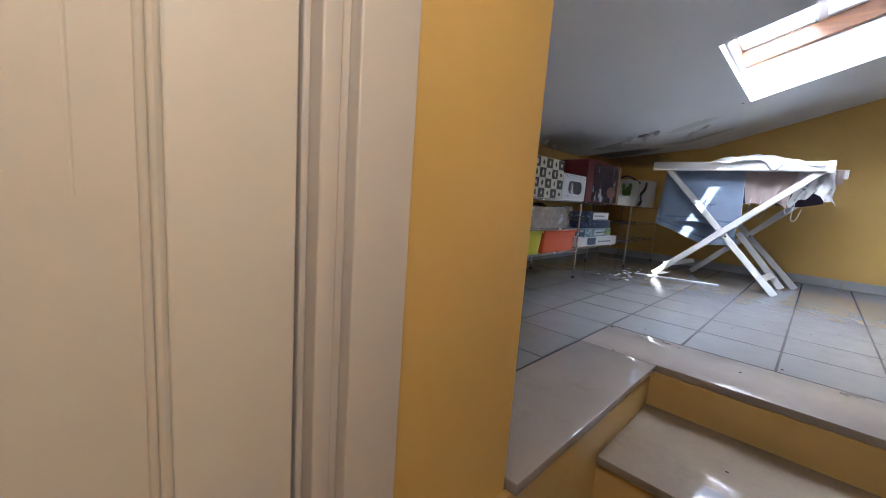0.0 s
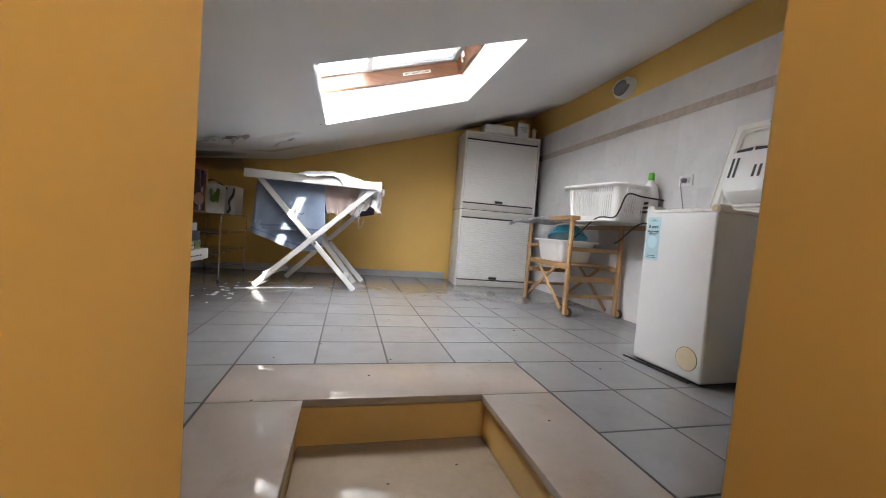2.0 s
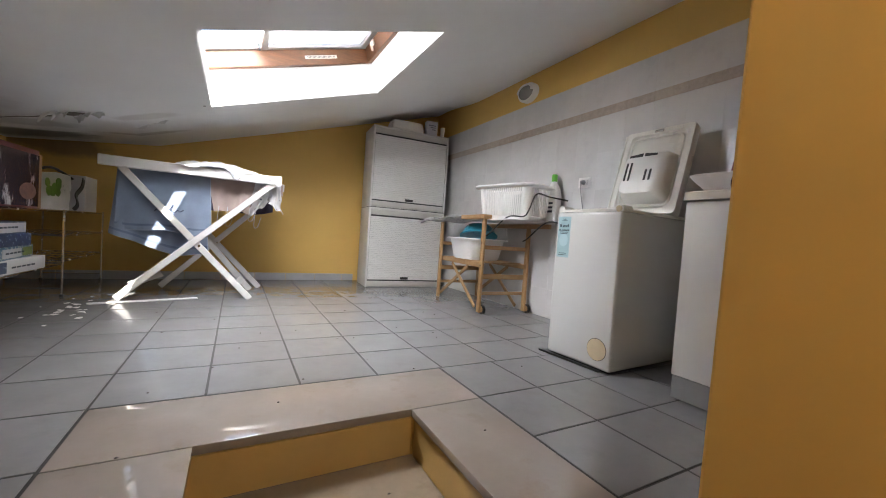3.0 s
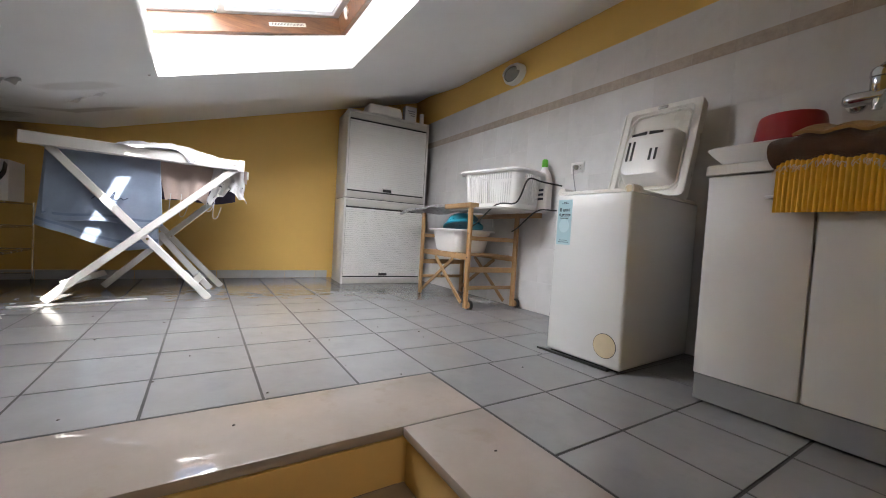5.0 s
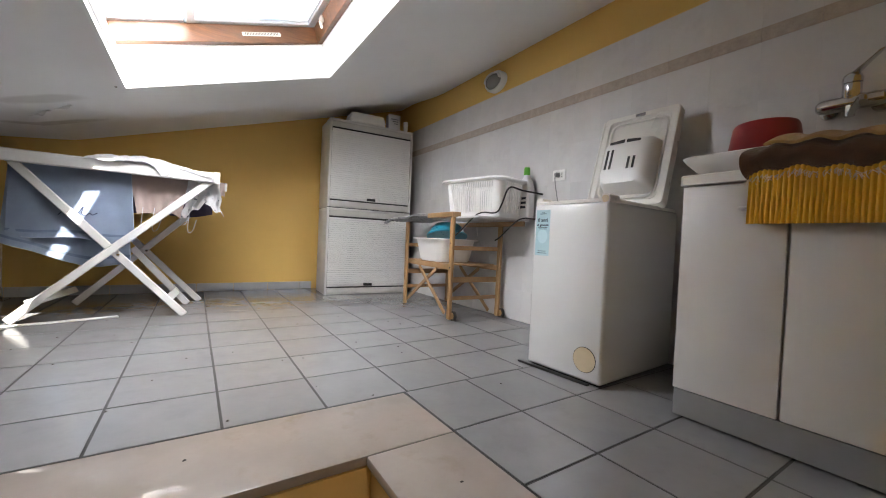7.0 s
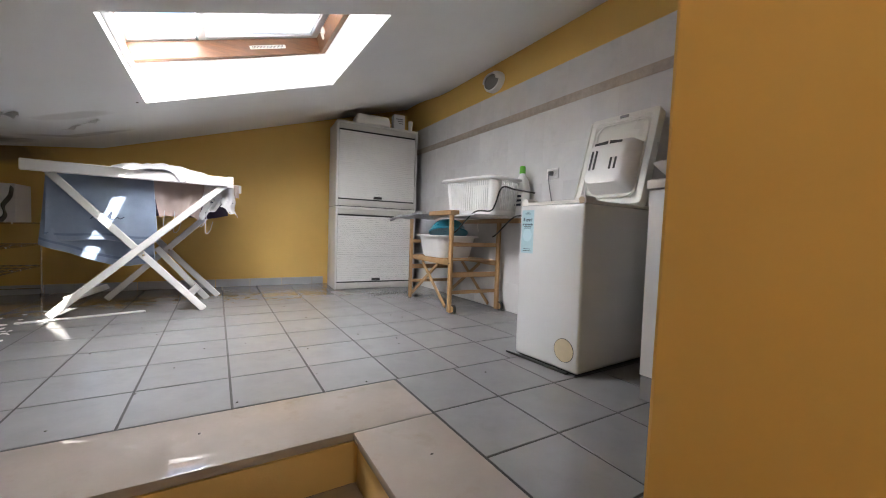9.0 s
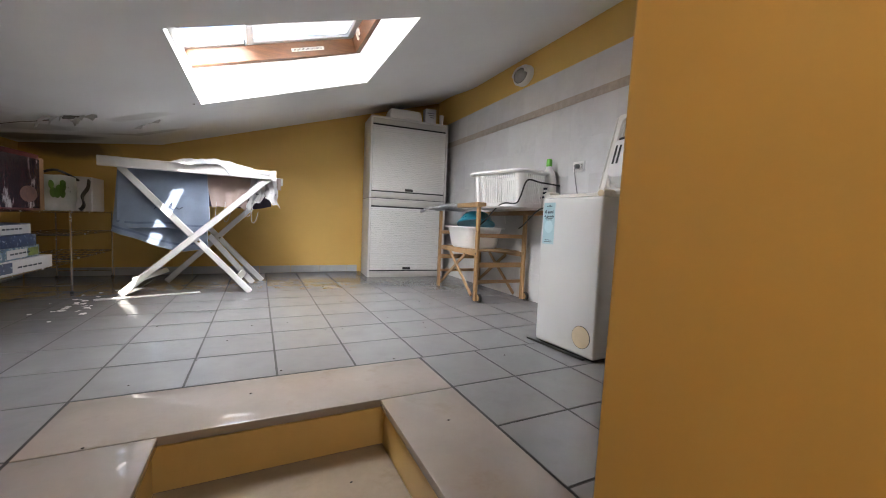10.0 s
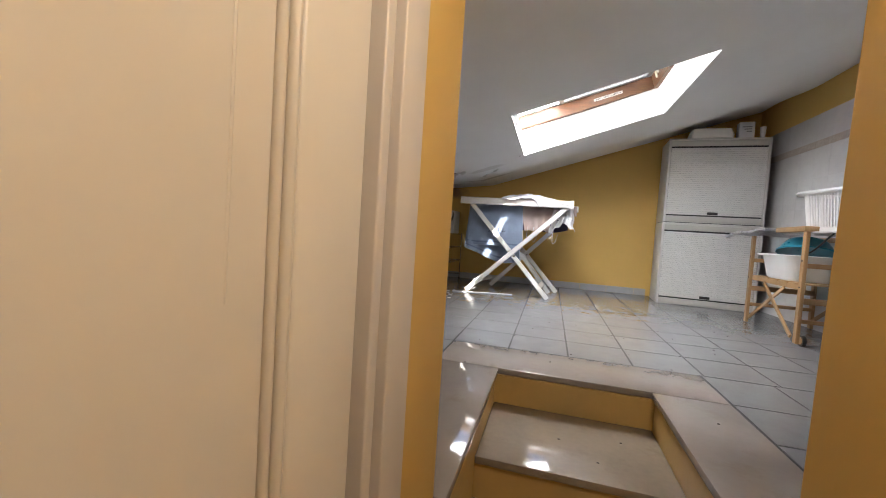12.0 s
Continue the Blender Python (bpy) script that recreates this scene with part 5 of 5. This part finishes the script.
part("hood", loft([[Vector((ROOM_R - d, 1.30 + a * math.cos(k), 2.097 + b * math.sin(k))) for k in [math.pi * i / 20 for i in range(21)]] for d, a, b in ((0.05, 0.112, 0.080), (0.088, 0.100, 0.070), (0.086, 0.094, 0.064), (0.05, 0.104, 0.073), (0.05, 0.112, 0.080))], False, False, False), WHITE_PLASTIC, lp, "white plastic hood")


def socket(y, z, plug):
    t = thing("wall_socket", (ROOM_R - 0.011, y, z), "white plastic wall socket" + (" with a plug in it" if plug else " on the tiles"), "socket", "wall sockets")
    x = ROOM_R - 0.0115
    part("plate", box((x - 0.009, y - 0.058, z - 0.040), (x, y + 0.058, z + 0.040), 0.003), WHITE_PLASTIC, t)
    for dy in (-0.03, 0.0, 0.03):
        part("module", box((x - 0.0115, y + dy - 0.0125, z - 0.022), (x - 0.0085, y + dy + 0.0125, z + 0.022), 0.001), CAB_WHITE, t)
        for dz in (-0.011, 0, 0.011):
            part("hole", rod((x - 0.0122, y + dy, z + dz), (x - 0.011, y + dy, z + dz), 0.0028, n=8), BLACK, t)
    if plug:
        part("plug", loft([oval((x - d, y, z), (0, 1, 0), (0, 0, 1), r, r * 1.1, 16) for d, r in ((0.0124, 0.017), (0.035, 0.016), (0.05, 0.009))]), GREY_PLINTH, t, "grey plug")
        part("cord", tube(arc([(x - 0.045, y, z), (x - 0.05, y - 0.002, z - 0.04), (x - 0.035, y - 0.01, z - 0.14), (x - 0.02, y - 0.05, z - 0.32), (x - 0.018, y - 0.18, z - 0.62)]), 0.0035, 8), GREY_PLINTH, t, "grey cord")
    return t


socket(0.532, 1.165, True)
socket(1.545, 1.02, False)
part("cord", tube(arc([(ROOM_R - 0.02, 1.52, 1.02), (ROOM_R - 0.06, 1.50, 0.96), (ROOM_R - 0.05, 1.47, 0.88), (ROOM_R - 0.03, 1.46, 0.70)]), 0.0035, 8), WHITE_PLASTIC, thing("cable", (ROOM_R - 0.03, 1.5, 0.7), "white cable hanging down the tiled wall", "cable"))

# things on top of the cabinet
CT = 1.8955
ob = thing("document_tray", (1.50, 2.76, CT), "white plastic organiser lying on the cabinet", "organiser")
part("case", spun(loft([rrect(1.50, 2.76, z, a, b, 0.03) for z, a, b in ((CT, 0.20, 0.12), (CT + 0.03, 0.205, 0.125), (CT + 0.100, 0.185, 0.11), (CT + 0.108, 0.17, 0.095))]), (1.5, 2.76, CT), -4), OLD_PLASTIC, ob)
part("clip", spun(box((1.62, 2.645, CT + 0.02), (1.66, 2.65, CT + 0.045), 0.002), (1.5, 2.76, CT), -4), CAB_WHITE, ob)
sb2, c = card_box("small_box", (1.76, 2.68, CT), (1.90, 2.78, CT + 0.178), PUZZLE_WHITE, "small white cardboard box standing on the cabinet", turn=-6)
for i in range(3):
    part("print_bar", spun(box((1.785 + 0.02 * i, 2.6785, CT + 0.120 - 0.025 * i), (1.875, 2.6805, CT + 0.130 - 0.025 * i)), c, -6), GREY_PLINTH, sb2, smooth=0)
single("paper_cup", rod((1.98, 2.70, CT), (1.98, 2.70, CT + 0.125), 0.022, 0.028, n=20), WHITE_PLASTIC, "white plastic beaker on the cabinet's corner", "beaker", at=(1.98, 2.70, CT))

# peeling paint under the damp ceiling, and what has fallen from it
pl = thing("peeling_paint", (-1.25, 1.72, 1.27), "peeling white paint flaps hanging from the damp ceiling", "peeling paint", kind="structure")
rng = random.Random(21)


def on_ceiling(x, y, d=0.0):
    return Vector((x, y, ceil_z(x, y) - d))


def ragged(x, y, a, b, ang, d, n=18):
    u, v = Vector((math.cos(ang), math.sin(ang), 0)), Vector((-math.sin(ang), math.cos(ang), 0))
    pts = []
    for k in range(n):
        r = rng.uniform(0.6, 1.1)
        q = Vector((x, y, 0)) + u * a * r * math.cos(2 * math.pi * k / n) + v * b * r * math.sin(2 * math.pi * k / n)
        pts.append(on_ceiling(q.x, q.y, d))
    return pts


p0 = ragged(-1.22, 1.70, 0.095, 0.04, -0.75, 0.002)
part("bare_patch", loft([p0, [p - Vector((0, 0, 0.002)) for p in p0]]), BARE_PLASTER, pl, "bare dark plaster", smooth=0)
p0 = ragged(-1.40, 1.84, 0.05, 0.016, -0.6, 0.002)
part("bare_patch", loft([p0, [p - Vector((0, 0, 0.002)) for p in p0]]), BARE_PLASTER, pl, smooth=0)
for x, y, dx, dy, w, drop in ((-1.30, 1.74, -0.02, -0.03, 0.06, 0.045), (-1.15, 1.66, 0.02, -0.02, 0.08, 0.02), (-1.38, 1.80, -0.03, -0.02, 0.05, 0.055), (-1.24, 1.67, 0.0, -0.04, 0.05, 0.035)):
    part("paint_flap", sheet(lambda s, t: on_ceiling(x + dx * t + (s - 0.5) * w * (1 - 0.55 * t), y + dy * t - (s - 0.5) * w * 0.8, 0.003 + drop * t * t + 0.006 * math.sin(5 * s)), 6, 6, 0.0015), CHIP, pl, "curled white paint flap", smooth=60)
for x, y, dx, dy, w, drop in ((-1.10, 1.63, 0.05, -0.05, 0.11, 0.030), (-1.33, 1.72, -0.05, -0.04, 0.07, 0.075), (-1.20, 1.74, 0.02, -0.05, 0.09, 0.050), (-1.95, 1.30, 0.05, -0.06, 0.14, 0.045), (-1.98, 1.52, 0.04, -0.04, 0.10, 0.060), (-0.92, 2.02, 0.03, -0.02, 0.12, 0.012), (-0.80, 1.92, 0.04, -0.02, 0.09, 0.010)):
    part("paint_flap", sheet(lambda s, t: on_ceiling(x + dx * t + (s - 0.5) * w * (1 - 0.6 * t + 0.1 * math.sin(9 * s)), y + dy * t - (s - 0.5) * w * 0.7, 0.003 + drop * t * t + 0.006 * math.sin(7 * s)), 8, 6, 0.0015), CHIP, pl, "curled white paint flap", smooth=60)
crack = [on_ceiling(-1.42 - 0.065 * i, 1.86 + 0.035 * i + 0.01 * math.sin(i * 2.1), 0.0008) for i in range(7)]
part("crack", tube(crack, 0.0028, 5), BARE_PLASTER, pl, "dark crack")
part("screw_hole", rod(on_ceiling(-0.50, 1.575, 0.003), on_ceiling(-0.50, 1.575, -0.002), 0.007), BARE_PLASTER, pl)
for i in range(26):
    x, y = rng.gauss(-1.2, 0.11), rng.gauss(1.72, 0.2)
    a = rng.uniform(0.006, 0.028)
    n = rng.randint(5, 8)
    pts = [Vector((x + a * rng.uniform(0.5, 1.2) * math.cos(2 * math.pi * k / n), y + a * rng.uniform(0.5, 1.2) * math.sin(2 * math.pi * k / n), 0.001 + rng.uniform(0, 0.004))) for k in range(n)]
    single("paint_flake", loft([pts, [p + Vector((0, 0, 0.0015)) for p in pts]]), CHIP, "white paint flake fallen on the tiles", "flake", "fallen paint flakes", smooth=0, at=(x, y, 0))
for i in range(30):
    x, y = rng.uniform(-1.0, 1.4), rng.uniform(-0.2, 2.4)
    a = rng.uniform(0.003, 0.007)
    single("crumb", loft([[Vector((x + a * (1 - f) * math.cos(k) * rng.uniform(0.7, 1.2), y + a * (1 - f) * math.sin(k) * rng.uniform(0.7, 1.2), 0.0005 + f * a)) for k in (0, 1.2, 2.5, 3.7, 5)] for f in (0, 0.5)]), DIRT, "dark crumb of dirt on the floor tiles", "crumb", "dirt crumbs", smooth=0, at=(x, y, 0))
for x, y, z in ((-0.05, -0.62, -0.17), (0.20, -0.55, -0.17), (0.09, -0.74, -0.17), (-0.52, -0.36, 0.001), (0.52, -0.60, 0.001)):
    a = 0.006
    single("crumb", loft([[Vector((x + a * (1 - f) * math.cos(k), y + 0.7 * a * (1 - f) * math.sin(k), z + 0.0005 + f * 0.004)) for k in (0, 1.2, 2.5, 3.7, 5)] for f in (0, 0.5)]), DIRT, "dark crumb of dirt on the marble", "crumb", "dirt crumbs", smooth=0, at=(x, y, z))

# ---- floor and wall pieces, last in the file ----
def tile_mesh(name, sx, sy, sz, bev, mat, axis="z"):
    """A bevelled slab from 0 to its size, sz thick, with the bevel on its top."""
    bm = B()
    ring = lambda g, z: [Vector((g, g, z)), Vector((sx - g, g, z)), Vector((sx - g, sy - g, z)), Vector((g, sy - g, z))]
    bm.free()
    bm = loft([ring(0, 0), ring(0, sz - bev), ring(bev, sz)], False, True)
    if axis == "x":
        for v in bm.verts:
            v.co = Vector((-v.co.z, v.co.x, v.co.y))
    bmesh.ops.recalc_face_normals(bm, faces=bm.faces)
    me = bpy.data.meshes.new(name)
    bm.to_mesh(me)
    bm.free()
    me.materials.append(mat)
    return me


MESHES = {}


def piece(name, parent, at, sx, sy, sz, bev, mat, axis="z", tilt=(0, 0, 0)):
    key = (name, round(sx, 4), round(sy, 4))
    if key not in MESHES:
        MESHES[key] = tile_mesh(name, sx, sy, sz, bev, mat, axis)
    ob = new(name, MESHES[key])
    ob.parent = parent
    ob.location = Vector(at) - ORIGIN[parent.name]
    ob.rotation_euler = tilt
    return ob


bm = box((ROOM_L - 0.05, ROOM_FL, -0.10), (-0.378, ROOM_B + 0.05, -0.0022))
add_box(bm, (0.362, ROOM_F, -0.10), (ROOM_R + 0.05, ROOM_B + 0.05, -0.0022))
add_box(bm, (-0.378, -0.33, -0.10), (0.362, ROOM_B + 0.05, -0.0022))
floor = structure("floor", bm, GROUT, "grey ceramic floor tiles with dark joints", "floor")
rng = random.Random(3)
GAP = 0.0085
M2, M3 = 2 * PITCH - GAP / 2, 0.655
ROWS = [ROOM_F, -1.021, -0.692, -0.362, 0.0]


def lay(x_lines, y_lines):
    for xa, xb in zip(x_lines, x_lines[1:]):
        for ya, yb in zip(y_lines, y_lines[1:]):
            if xb - xa > 0.02 and yb - ya > 0.02:
                piece("floor_tile", floor, (xa + GAP / 2, ya + GAP / 2, -0.008), xb - xa - GAP, yb - ya - GAP, 0.008, 0.0007, TILE, tilt=(rng.uniform(-0.0005, 0.0005), rng.uniform(-0.0005, 0.0005), 0))


lay([ROOM_L] + [i * PITCH for i in range(-6, 7)] + [ROOM_R], [j * PITCH for j in range(10)] + [ROOM_B])
lay([M3 + GAP / 2, 0.976, 1.305, 1.637, 1.970, ROOM_R], ROWS)
lay([ROOM_L] + [i * PITCH for i in range(-6, -1)], [ROOM_FL] + ROWS[1:])
# marble border round the stairwell
for x0, x1, y0, y1 in ((-M2, M3, -0.366, -GAP / 2), (0.345, M3, ROOM_F, -0.3685), (-M2, -0.345, ROOM_FL, -0.3685)):
    part("marble_slab", box((x0, y0, -0.030), (x1, y1, 0.001), 0.005, seg=2), MARBLE, floor, "polished cream marble border slab")

tiles = structure("wall_tiling", box((ROOM_R - 0.0102, ROOM_F, 0.0), (ROOM_R - 0.0005, ROOM_B, 1.985)), WALL_GROUT, "grey-white glazed wall tiles with a beige relief border", "wall tiles")
zs = [0.0, 0.252, 0.535, 0.818, 1.101, 1.384, 1.667, 1.735, 1.985]
for a, b in zip(zs, zs[1:]):
    border = abs(a - 1.667) < 1e-6
    k = -6
    while True:
        ya, yb = -0.219 + 0.2165 * k + 0.0005, -0.219 + 0.2165 * (k + 1) - 0.0005
        ya, yb = max(ya, ROOM_F), min(yb, ROOM_B)
        k += 1
        if ya >= ROOM_B:
            break
        if yb - ya < 0.01:
            continue
        piece("border_tile" if border else "wall_tile", tiles, (ROOM_R - 0.005, ya, a + 0.0004), yb - ya, b - a - 0.0008, 0.009 if border else 0.006, 0.0006, BORDER_TILE if border else WALL_TILE, "x")
